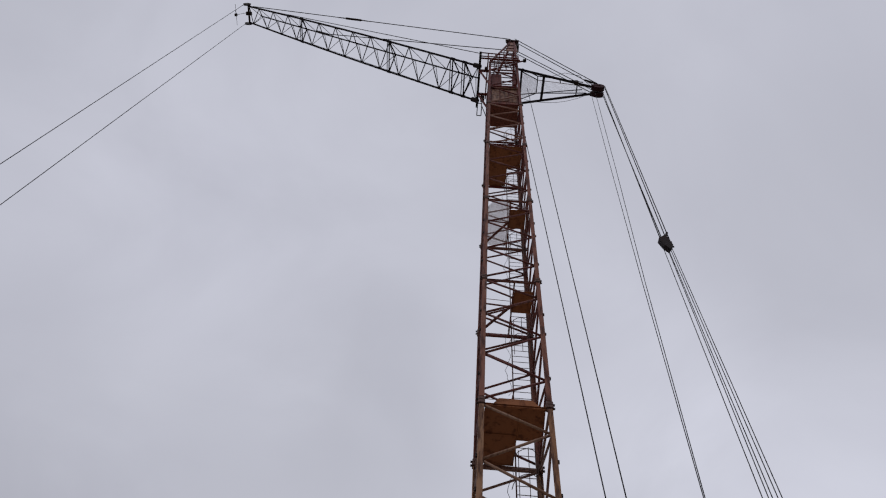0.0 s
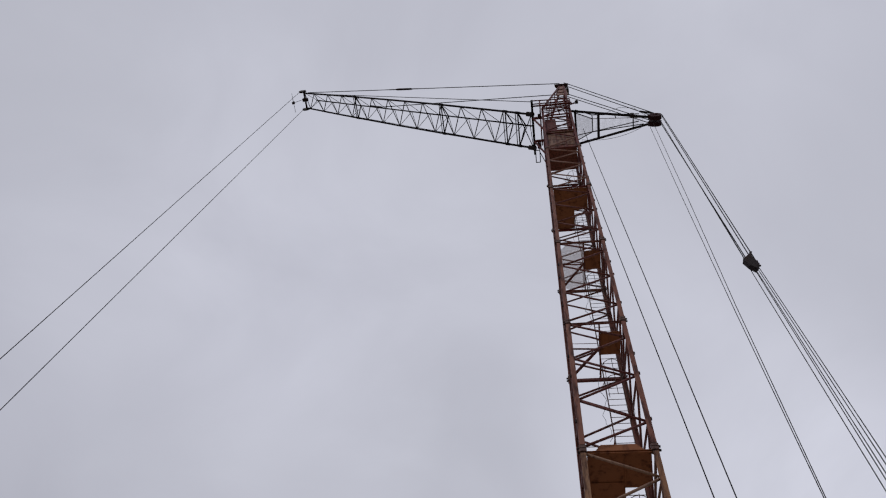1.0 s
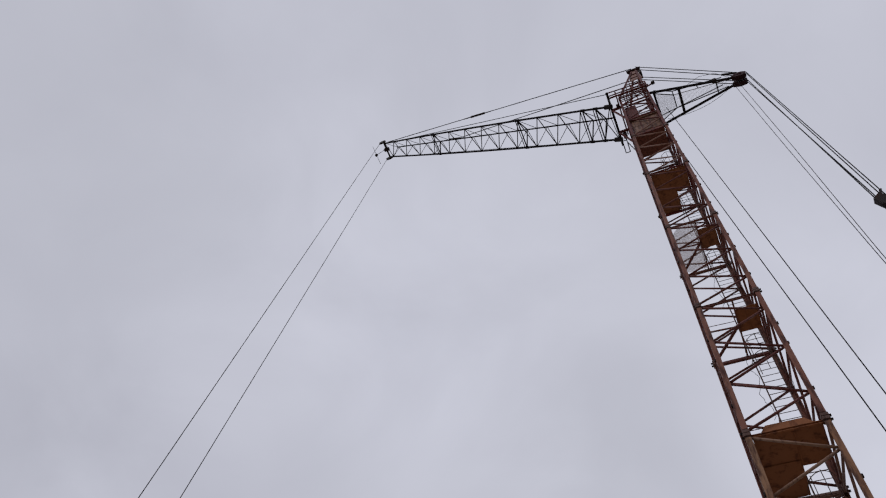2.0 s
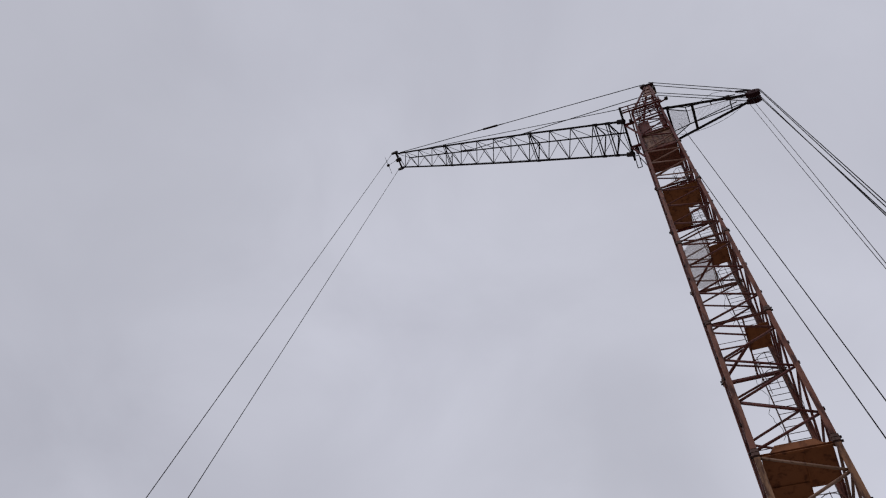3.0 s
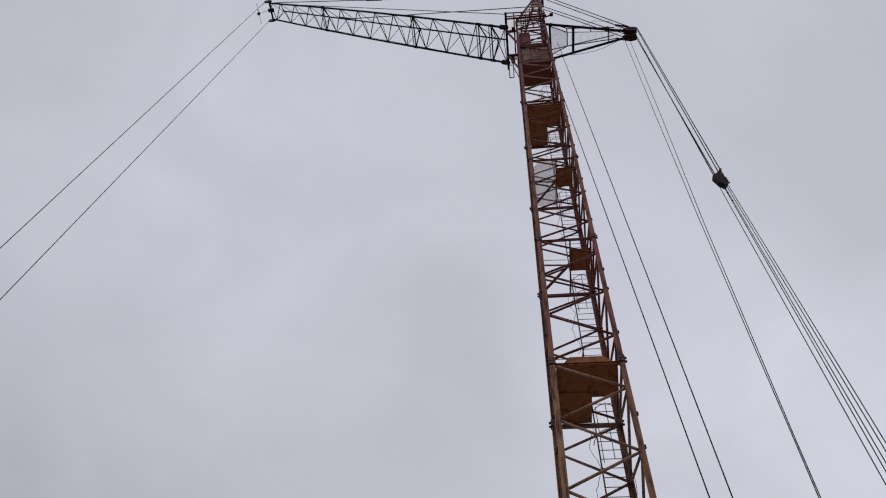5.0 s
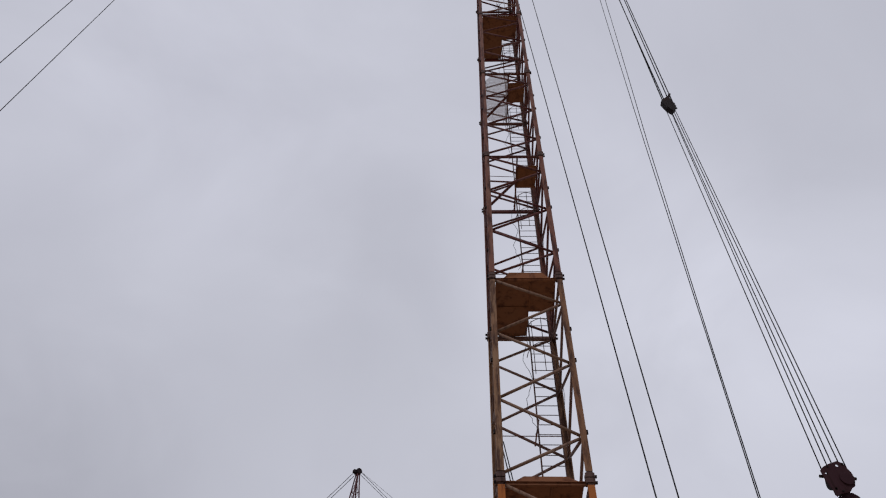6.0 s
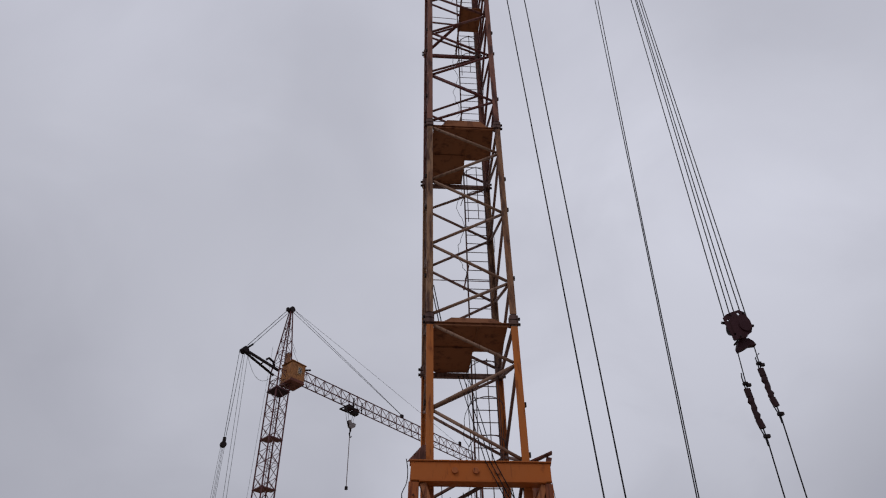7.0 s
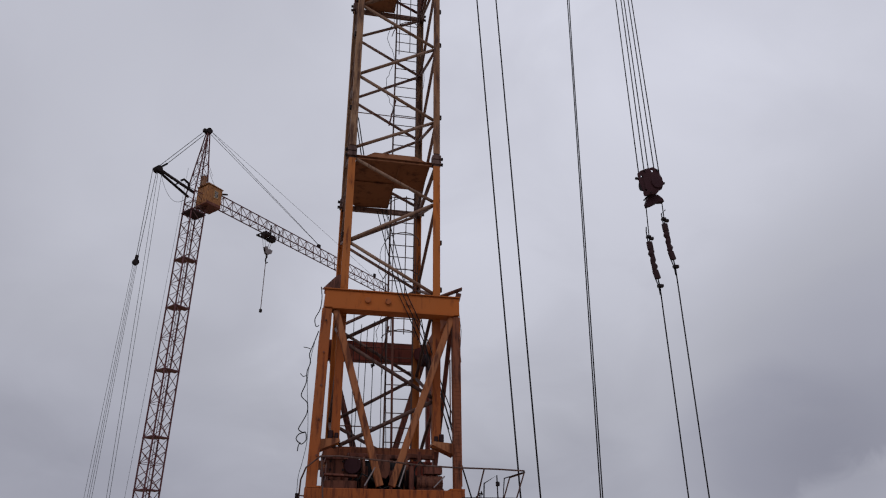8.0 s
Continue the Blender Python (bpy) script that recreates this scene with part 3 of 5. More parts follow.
# winch and drives standing on the deck inside the portal
winch = thing("winch", Geo().box((-0.98, -1.15, 2.90), (1.05, 0.35, 3.05), 0.01), SOOT, crane, "greasy rust-brown hoist winch on the crane deck", "winch")
part("gearbox", Geo().box((-1.00, -1.02, 3.05), (-0.66, -0.45, 3.72), 0.06), MACHINE, winch, "dusty brown gearbox")
part("gearbox_lid", Geo().box((-1.03, -1.05, 3.72), (-0.63, -0.42, 3.77), 0.015), BROWN, winch)
for z in (3.18, 3.36, 3.54, 3.68):
    part("lid_bolt", Geo().tube((-0.94, -1.02, z), (-0.94, -1.045, z), 0.022, 6), BLACK, winch)
    part("lid_bolt", Geo().tube((-0.72, -1.02, z), (-0.72, -1.045, z), 0.022, 6), BLACK, winch)
part("motor_housing", Geo().box((-1.04, -1.27, 3.05), (-0.48, -1.02, 3.33), 0.05), MACHINE, winch)
part("motor_ledge", Geo().bar((-1.05, -1.20, 3.43), (-0.49, -1.20, 3.41), 0.16, 0.035, c=0.008), BROWN, winch)
for x in (-0.98, -0.76, -0.56):
    part("ledge_bracket", Geo().plate([(x, -1.26, 3.41), (x, -1.12, 3.41), (x, -1.12, 3.33)], (1, 0, 0), 0.02), BROWN, winch)
part("drum", Geo().tube((-0.34, -0.72, 3.52), (0.38, -0.72, 3.52), 0.22, 24), BLACK, winch)
for i in range(22):
    part("rope_turn", Geo().disc((-0.31 + i * 0.031, -0.72, 3.52), (1, 0.02, 0), 0.236, 0.029, 20), ROPE, winch)
for x in (-0.36, 0.40):
    part("drum_flange", Geo().disc((x, -0.72, 3.52), (1, 0, 0), 0.36, 0.05, 24), MACHINE, winch)
    part("drum_hub", Geo().disc((x * 1.08, -0.72, 3.52), (1, 0, 0), 0.11, 0.08, 14), BROWN, winch)
part("shield", Geo().plate([(-0.20, -1.06, 3.80), (0.08, -1.06, 3.82), (0.10, -1.10, 3.50), (0.02, -1.12, 3.40), (-0.16, -1.10, 3.46)], (0, 1, 0), 0.012), MACHINE, winch)
part("motor", Geo().tube((0.56, -1.05, 3.34), (1.02, -1.05, 3.34), 0.135, 18), MACHINE, winch, "dusty brown finned motor")
for i in range(4):
    part("cooling_fin", Geo().disc((0.62 + i * 0.10, -1.05, 3.34), (1, 0, 0), 0.150, 0.014, 18), BROWN, winch)
part("motor_foot", Geo().box((0.56, -1.22, 3.05), (1.03, -0.90, 3.24), 0.02), MACHINE, winch)
part("terminal_box", Geo().box((0.70, -1.14, 3.50), (1.02, -0.92, 3.64), 0.02), BROWN, winch)
part("brake_drum", Geo().disc((0.45, -1.06, 3.41), (1, 0.1, 0), 0.15, 0.14, 22), BLACK, winch)
for y in (-1.23, -0.89):
    part("brake_shoe", Geo().bar((0.45, y, 3.08), (0.45, y, 3.60), 0.08, 0.05, up=(0, 1, 0)), BROWN, winch)
part("brake_rod", Geo().tube((0.45, -1.25, 3.60), (0.45, -0.86, 3.60), 0.018, 8), LEAD, winch)
part("brake_drum", Geo().disc((-0.55, -1.00, 3.62), (0.2, 1, 0), 0.15, 0.12, 20), WINE, winch)
part("drum", Geo().tube((-0.60, -0.05, 3.48), (-0.05, -0.05, 3.48), 0.19, 20), BLACK, winch)
for x in (-0.62, -0.03):
    part("drum_flange", Geo().disc((x, -0.05, 3.48), (1, 0, 0), 0.28, 0.04, 22), BROWN, winch)
cabinet = thing("control_cabinet", Geo().box((0.55, -0.28, 3.05), (1.0, 0.06, 3.84), 0.02), RUSTRED, crane, "dull red control cabinet beside the winch", "cabinet")
part("cabinet_door", Geo().box((0.58, -0.30, 3.10), (0.97, -0.282, 3.80), 0.004), RUSTRED, cabinet)
part("door_latch", Geo().box((0.61, -0.325, 3.40), (0.64, -0.302, 3.52), 0.005), BLACK, cabinet)
part("control_box", Geo().box((-0.95, -0.40, 3.05), (-0.78, 0.1, 3.88), 0.02), MACHINE, winch)
for a, b in (((-0.38, -1.5, 3.22), (-0.18, -1.42, 3.58)), ((0.20, -1.5, 3.22), (0.32, -1.42, 3.58)), ((0.80, -1.5, 3.22), (1.0, -1.42, 3.42))):
    part("hand_lever", Geo().tube(a, b, 0.012, 6), GREY, winch)
part("winch_beam", Geo().bar((-0.64, -1.00, 3.80), (0.50, -0.60, 3.84), 0.10, 0.07), BROWN, winch)
part("winch_beam", Geo().bar((0.42, -0.42, 3.92), (0.98, -0.42, 3.89), 0.08, 0.08), MACHINE, winch)
for x, z in ((-0.62, 3.80), (-0.28, 3.62), (0.16, 3.56), (0.66, 3.90), (0.96, 3.90)):
    part("winch_post", Geo().angle((x, -0.98, 3.05), (x, -0.98, z), 0.06, 0.008, up=(0, 1, 0)), BROWN, winch)
# added dark panel that fills the gaps behind the winch, with ribs on it
part("machine_bed", Geo().box((-1.02, 0.36, 2.92), (1.06, 0.52, 3.70), 0.03), SOOT, winch, "dark backing panel standing in for machinery behind the winch")
part("bed_foot", Geo().box((-1.04, -1.02, 3.05), (1.06, -0.30, 3.16), 0.01), SOOT, winch)
for x in (-0.75, -0.30, 0.15, 0.60):
    part("bed_rib", Geo().bar((x, 0.34, 2.95), (x, 0.34, 3.66), 0.06, 0.04, up=(0, 1, 0)), BROWN, winch)
part("oil_pipe", Geo().chain([(-0.50, -1.14, 3.30), (-0.40, -1.18, 3.46), (-0.22, -1.18, 3.38), (-0.05, -1.16, 3.22), (0.18, -1.16, 3.30), (0.36, -1.18, 3.18)], 0.014, 6), CABLE, winch)
part("motor_cable", Geo().chain([(0.72, -1.12, 3.62), (0.62, -1.16, 3.70), (0.54, -1.10, 3.60), (0.50, -0.95, 3.30), (0.60, -0.85, 3.10)], 0.014, 6), CABLE, winch)
# guard rail round the deck
rail = part("guard_rail", Geo().chain([(-1.42, -0.6, 3.42), (-1.36, -1.52, 3.49), (-1.14, -1.62, 3.66), (-0.84, -1.63, 3.67), (-0.08, -1.63, 3.615), (0.55, -1.62, 3.56), (1.09, -1.62, 3.54), (1.89, -1.61, 3.535),
                                      (2.38, -1.60, 3.52), (2.40, -1.55, 3.50), (2.60, 0.05, 3.64)], 0.014, 6), LEAD, crane, "thin dark tubular guard rail")
for a, b in (((-1.05, -1.58, 2.90), (-1.12, -1.61, 3.655)), ((1.50, -1.52, 2.90), (1.66, -1.60, 3.53)), ((2.18, -1.52, 2.90), (2.39, -1.58, 3.51)),
             ((2.35, 0.05, 2.90), (2.60, 0.05, 3.63)), ((-1.44, -0.6, 2.90), (-1.42, -0.6, 3.42))):
    part("rail_post", Geo().tube(a, b, 0.014, 6), LEAD, rail)
part("side_rail", Geo().chain([(-1.33, -1.0, 3.10), (-1.47, -1.0, 3.11), (-1.49, -1.0, 2.9)], 0.014, 6), LEAD, rail)
part("side_latch", Geo().box((-1.50, -1.03, 3.06), (-1.44, -0.97, 3.14), 0.008), BLACK, rail)
part("lower_rail", Geo().tube((1.28, -1.52, 3.06), (2.22, -1.53, 3.07), 0.013, 6), BLACK, rail)
part("gate_loop", Geo().chain([(1.66, -1.5, 2.9), (1.68, -1.5, 3.31), (1.91, -1.5, 3.45), (1.92, -1.5, 2.9)], 0.012, 6), BLACK, rail)
part("gate_loop", Geo().chain([(2.10, -1.1, 2.9), (2.16, -1.1, 3.46), (2.40, -1.5, 3.51)], 0.012, 6), BLACK, rail)
part("gate_latch", Geo().box((1.89, -1.53, 3.27), (1.95, -1.48, 3.34), 0.005), BLACK, rail)
for i in range(4):
    part("gate_loop", Geo().chain([(1.52 + i * 0.03, -1.45, 2.9), (1.55 + i * 0.03, -1.45, 3.10 + 0.03 * i), (1.60 + i * 0.02, -1.45, 3.12)], 0.009, 5), BLACK, rail)
part("access_ladder_rail", Geo().chain([(1.20, -1.0, 4.45), (1.20, -1.0, 5.62), (1.26, -1.0, 5.64), (1.27, -1.0, 6.3)], 0.012, 6), BROWN, crane)
part("cable_loom", Geo().chain([(0.86, -0.9, 6.6), (0.92, -1.0, 5.4), (1.12, -1.1, 4.6), (1.28, -1.2, 3.9), (1.50, -1.4, 3.0)], 0.013, 6), CABLE, crane)
part("cable_loom", Geo().chain([(0.70, -0.6, 6.6), (0.86, -0.8, 5.4), (1.10, -1.0, 4.5), (1.22, -1.1, 4.0)], 0.010, 6), CABLE, crane)
part("conduit", Geo().bar((0.34, 0.60, 3.3), (0.28, 0.60, 7.3), 0.045, 0.045, up=(0, 1, 0)), BROWN, crane)
for x, y, za, zb, dx in ((-0.41, 0.6, 3.6, 6.8, 0.03), (-0.52, 0.4, 3.6, 7.0, -0.05), (-0.11, 0.6, 3.6, 6.9, 0.0), (0.14, 0.6, 3.6, 9.4, -0.10), (0.05, 0.3, 3.6, 6.8, -0.02), (-0.28, 0.5, 3.6, 6.7, 0.02)):
    part("control_rope", Geo().tube((x - dx, y, za), (x + dx, y, zb), 0.008, 5), ROPE, crane)
part("small_hook", Geo().chain([(-0.11, 0.58, 6.0), (-0.09, 0.58, 5.9), (-0.13, 0.58, 5.86), (-0.14, 0.58, 5.93)], 0.022, 6), BLACK, crane)
# hoist ropes slanting through the lowest sections
for pts in (
        [(-0.11, 1.00, 9.81), (0.10, -1.52, 6.70), (0.29, -1.52, 6.31), (0.60, -1.20, 5.84), (0.87, -1.20, 4.98), (1.13, -1.20, 4.27)],
        [(-0.00, 1.00, 9.85), (0.18, -1.52, 6.71), (0.37, -1.52, 6.31), (0.68, -1.20, 5.84), (0.95, -1.20, 4.99), (1.21, -1.20, 4.28)],
        [(0.11, 1.00, 9.86), (0.26, -1.52, 6.72), (0.45, -1.52, 6.32), (0.76, -1.20, 5.85), (1.03, -1.20, 4.99), (1.29, -1.20, 4.28)]):
    part("hoist_rope", Geo().chain(pts, 0.0095, 6), ROPE, crane)
for dx in (0.0, 0.06):
    part("hoist_rope", Geo().tube((-0.78 + dx, 0.4, 12.0), (-0.46 + dx, 0.3, 10.0), 0.013, 6), ROPE, crane)

# loose cables hanging beside the portal


def curl(corners, y, steps=5):
    """A soft curve through corners given as x, z, at a depth y."""
    p = [Vector((x, y + 0.05 * math.sin(2.1 * i), z)) for i, (x, z) in enumerate(corners)]
    p = [p[0]] + p + [p[-1]]
    out = []
    for a, b, c, d in zip(p, p[1:], p[2:], p[3:]):
        for k in range(steps):
            t = k / steps
            out.append(0.5 * (2 * b + (c - a) * t + (2 * a - 5 * b + 4 * c - d) * t * t + (3 * b - a - 3 * c + d) * t ** 3))
    return out + [p[-1]]


thing("hanging_cable", Geo().chain(curl([(-1.33, 6.86), (-1.30, 6.65), (-1.32, 6.39), (-1.40, 6.21), (-1.37, 6.08), (-1.32, 6.07)], -1.2), 0.009, 5), CABLE, crane, "thin black loose cable dangling beside the crane portal", "cable", "loose cables by the portal")
part("hanging_cable", Geo().chain(curl([(-1.30, 6.22), (-1.34, 6.09), (-1.39, 5.90), (-1.44, 5.74), (-1.41, 5.59), (-1.46, 5.39), (-1.46, 5.19), (-1.53, 4.98), (-1.50, 4.88), (-1.41, 4.80), (-1.40, 4.63), (-1.48, 4.43),
                                        (-1.53, 4.32), (-1.46, 4.27), (-1.40, 4.25), (-1.38, 4.13), (-1.45, 4.06), (-1.52, 4.08), (-1.56, 4.15), (-1.51, 4.24), (-1.42, 4.25)], -0.5), 0.010, 5), CABLE, crane)
thing("hanging_cable", Geo().chain(curl([(-1.48, 4.08), (-1.51, 4.03), (-1.52, 3.92)], -0.5), 0.010, 5), CABLE, crane, "thin black loose cable dangling beside the crane portal", "cable", "loose cables by the portal")
thing("hanging_cable", Geo().chain(curl([(-1.36, 6.0), (-1.41, 5.69), (-1.44, 5.2), (-1.38, 4.6), (-1.36, 4.13), (-1.42, 3.72), (-1.47, 3.45), (-1.46, 2.91)], -0.45), 0.005, 5), CABLE, crane, "thin black loose cable dangling beside the crane portal", "cable", "loose cables by the portal")
for corners in ([(-1.42, 5.84), (-1.49, 5.88), (-1.56, 5.86)], [(-1.46, 5.33), (-1.52, 5.31), (-1.58, 5.34)]):
    thing("hanging_cable", Geo().chain(curl(corners, -0.5), 0.007, 5), CABLE, crane, "thin black loose cable dangling beside the crane portal", "cable", "loose cables by the portal")
thing("hanging_cable", Geo().chain([(1.32, -1.3, 6.5), (1.36, -1.3, 6.1), (1.33, -1.3, 5.7), (1.35, -1.3, 5.5)], 0.006, 5), CABLE, crane, "thin black loose cable dangling beside the crane portal", "cable", "loose cables by the portal")

# ---- mast head ----
for c in CORNERS:
    part("mast_leg", Geo().bar(leg_at(c, 41.60), leg_at(c, 50.2), 0.14, 0.14, up=(0, 1, 0), c=0.015), RED, crane)
for face in range(4):
    c0, c1 = CORNERS[face], CORNERS[(face + 1) % 4]
    for k, (za, zb) in enumerate(((41.6, 43.2), (44.7, 43.2), (44.8, 46.6), (48.4, 46.6), (48.4, 50.1))):
        # lower front braces paler, with the light on that face put into their colour
        part("mast_brace", Geo().tube(leg_at(c0, za), leg_at(c1, zb), 0.045, 8), PALE_PINK if za < 44.5 and face == 0 else RED, crane)
    for z in (44.75, 48.45, 50.15):
        part("mast_ring", Geo().bar(leg_at(c0, z), leg_at(c1, z), 0.08, 0.10), RED, crane)
cabin = part("machinery_house", Geo().box((-0.80, -1.02, 41.60), (0.80, 0.30, 44.55), 0.03), BROWN, crane, "dark rust-brown machinery house in the mast")
for x in (-0.78, -0.26, 0.26, 0.78):
    part("house_rib", Geo().bar((x, -1.05, 41.65), (x, -1.05, 44.5), 0.05, 0.04, up=(0, 1, 0)), RED, cabin)
for x0, x1, z0, z1 in ((-0.75, -0.29, 42.15, 43.3), (-0.75, -0.29, 43.36, 44.5), (-0.23, 0.23, 42.3, 43.2), (-0.23, 0.23, 43.26, 44.5), (0.29, 0.75, 42.15, 43.5), (0.29, 0.75, 43.56, 44.5)):
    part("house_plate", Geo().box((x0, -1.045, z0), (x1, -1.021, z1), 0.005), PANEL, cabin, "mottled grey-tan sheet")
part("house_eave", Geo().box((-0.84, -1.14, 44.56), (0.84, 0.34, 44.64), 0.01), PANEL, crane)
part("head_panel", Geo().box((-0.80, -0.92, 45.0), (-0.12, -0.60, 48.3), 0.02), RED, crane)
part("head_panel", Geo().box((0.60, -0.92, 46.2), (0.80, -0.5, 48.6), 0.02), RED, crane)
# gallery round the head
gal = part("gallery", Geo().bar((-1.60, -1.62, 49.35), (1.05, -1.62, 49.35), 0.10, 0.08), RED, crane, "dull red gallery with tubular handrails")
for a, b in (((-1.62, -1.70, 50.5), (0.95, -1.62, 50.5)), ((-1.62, -1.62, 49.9), (0.95, -1.62, 49.9)), ((-1.05, -1.0, 50.5), (-1.05, 1.2, 50.5)),
             ((0.95, -1.62, 50.5), (0.95, -1.0, 50.5))):
    part("handrail", Geo().tube(a, b, 0.040, 6), RED, gal)
for x in (-1.60, -1.05, -0.55, 0.05, 0.55, 0.95):
    part("gallery_post", Geo().tube((x, -1.62, 49.35), (x, -1.62, 50.5), 0.045, 6), RED, gal)
for x in (-0.9, 0.9):
    part("gallery_bracket", Geo().bar((x, -1.10, 49.35), (x, -1.66, 49.35), 0.07, 0.07), RED, gal)
for i in range(5):
    part("gallery_bar", Geo().tube((-0.85, -1.10 - 0.11 * i, 49.42), (0.9, -1.10 - 0.11 * i, 49.42), 0.03, 6), RED, gal)
part("hinge_axle", Geo().bar((-1.58, -2.05, 49.3), (-1.58, 1.75, 49.3), 0.15, 0.15), DARK, crane)
for y in (-0.8, 0.8):
    part("hinge_arm", Geo().bar((-0.9, y, 49.3), (-1.58, y, 49.3), 0.14, 0.22), RED, crane)
    part("hinge_arm", Geo().bar((-0.9, y, 46.4), (-1.55, y, 49.2), 0.10, 0.10), RED, crane)
for i in range(7):
    part("head_bar", Geo().tube((-0.85, -0.9 + 0.28 * i, 48.6 + 0.1 * (i % 3)), (0.85, -0.9 + 0.28 * i, 48.6), 0.035, 6), RED, crane)
for x in (-0.55, -0.2, 0.2, 0.6):
    part("head_bar", Geo().tube((x, -1.12, 48.5), (x * 0.6, -0.9, 51.8), 0.035, 6), RED, crane)
part("head_bar", Geo().bar((-1.05, -1.6, 49.35), (-1.05, 1.15, 49.35), 0.08, 0.08), RED, crane)
part("limit_switch", Geo().box((-1.24, -1.05, 49.15), (-1.09, -0.85, 49.45), 0.03), SOOT, crane)
part("limit_switch", Geo().box((-1.38, 0.9, 48.8), (-1.12, 1.2, 49.3), 0.03), SOOT, crane)
# narrow hanging platform at the jib root
cage = part("hanging_cage", Geo().bar((-1.54, 1.2, 48.05), (-1.54, 1.9, 48.05), 0.05, 0.05), DARK, crane)
for a, b in (((-1.54, 1.2, 48.05), (-1.54, 1.2, 49.2)), ((-1.54, 1.9, 48.05), (-1.54, 1.75, 49.2)), ((-1.26, 1.2, 48.05), (-1.26, 1.2, 49.2)), ((-1.54, 1.9, 48.05), (-1.26, 1.9, 48.05)), ((-1.26, 1.2, 48.05), (-0.9, 1.15, 45.4)),
             ((-1.26, 1.9, 48.05), (-1.26, 1.2, 48.05)), ((-1.54, 1.2, 48.5), (-1.26, 1.2, 48.5))):
    part("cage_bar", Geo().tube(a, b, 0.03, 6), DARK, cage)
# raised head with the top sheaves
APEX = Vector((0.88, 0, 60.5))
for c in CORNERS:
    part("head_strut", Geo().bar(leg_at(c, 50.2), APEX + Vector((c[0] * 0.16, c[1] * 0.22, -0.3)), 0.13, 0.13), RED, crane)
for t in (0.22, 0.45, 0.68, 0.85):
    ring_pts = [lerp(leg_at(c, 50.2), APEX + Vector((c[0] * 0.16, c[1] * 0.22, -0.3)), t) for c in CORNERS]
    for i in range(4):
        part("head_rung", Geo().bar(ring_pts[i], ring_pts[(i + 1) % 4], 0.06, 0.06), RED, crane)
part("head_plate", Geo().plate([(0.25, -0.42, 56.6), (1.22, -0.42, 56.6), (1.12, -0.24, 60.1), (0.68, -0.24, 60.1)], (0, 1, 0), 0.04), PALE_PINK, crane)
part("head_cap", Geo().slab([(0.34, -0.36), (1.44, -0.36), (1.40, -0.16), (1.12, 0.12), (0.66, 0.12), (0.38, -0.16)], 60.34, 60.52), SOOT, crane, "dark flared head cap")
part("head_box", Geo().box((1.20, -0.30, 58.9), (1.40, 0.25, 59.6), 0.04), BLACK, crane)
for y in (-0.22, -0.07, 0.08, 0.23):
    part("head_sheave", Geo().disc((0.88, y, 60.62), (0, 1, 0), 0.30, 0.10, 20, groove=0.12), BLACK, crane)
part("anemometer_arm", Geo().tube((0.9, -1.1, 50.8), (1.50, -1.25, 50.8), 0.05, 6), RED, crane)
part("floodlight", Geo().box((1.34, -1.36, 50.68), (1.56, -1.16, 50.90), 0.04), BLACK, crane)

# ---- jib ----
ROOT, TIP = Vector((-1.66, 0, 49.3)), Vector((-22.2, 0, 65.6))
JDIR = (TIP - ROOT).normalized()
JUP = JDIR.cross(Vector((0, 1, 0))).normalized()
if JUP.z < 0:
    JUP = -JUP


def jib_point(t, side):
    """side -1 and 1: the two lower chords; 0: the ridge."""
    p = lerp(ROOT, TIP, t)
    if side:
        return p + Vector((0, ((-1.09 + 0.42 * t) if side < 0 else (1.27 - 0.56 * t)) + side * 0.45 * t * (1 - t), 0))
    return p + JUP * (0.80 - 0.42 * t)


JOINT_T = (0.0, 0.087, 0.325, 0.52, 0.717, 0.86, 1.0)
jib = part("jib", Geo().chain([jib_point(t, -1) for t in JOINT_T], 0.072, 8), DARK, crane, "dark lattice jib raised at an angle")
part("chord", Geo().chain([jib_point(t, 1) for t in JOINT_T], 0.072, 8), DARK, jib)
part("ridge_chord", Geo().tube(jib_point(0.02, 0), jib_point(0.955, 0), 0.055, 8), DARK, jib)
PANELS = 13
for k in range(PANELS):
    t0, t1, t2 = (min((k + h) / PANELS, 0.995) for h in (0.22, 0.72, 1.22))
    for a, b, r in () if k == 0 else ((jib_point(t0, -1), jib_point(t1, 1), 0.034), (jib_point(t1, 1), jib_point(t2, -1), 0.034)):
        part("jib_brace", Geo().tube(a, b, r, 6), DARK, jib)
    for s in (-1, 1):
        for ta, tb in ((t2, t1), (0.0, 0.03)) if k == 0 else (((t0, t1), (t2, t1)) if s < 0 else ((t1, t2), (t1, t0))):
            part("jib_lacing", Geo().tube(jib_point(ta, s), jib_point(max(min(tb, 0.95), 0.02), 0), 0.021, 6), DARK, jib)
for t in (0.045, 0.087, 0.325, 0.717):                       # bolted joints of the jib sections
    for s in (-1, 1):
        part("joint_frame", Geo().tube(jib_point(t, s), jib_point(t, 0), 0.045, 6), DARK, jib)
        part("joint_collar", Geo().tube(jib_point(t - 0.006, s), jib_point(t + 0.006, s), 0.10, 10), DARK, jib)
    part("joint_frame", Geo().tube(jib_point(t, -1), jib_point(t, 1), 0.045, 6), DARK, jib)
    part("joint_frame", Geo().tube(jib_point(t + 0.008, -1), jib_point(t + 0.008, 1), 0.03, 6), DARK, jib)
part("root_cross", Geo().tube(jib_point(0.0, -1), jib_point(0.045, 1), 0.03, 6), DARK, jib)
part("root_cross", Geo().tube(jib_point(0.0, 1), jib_point(0.045, -1), 0.03, 6), DARK, jib)
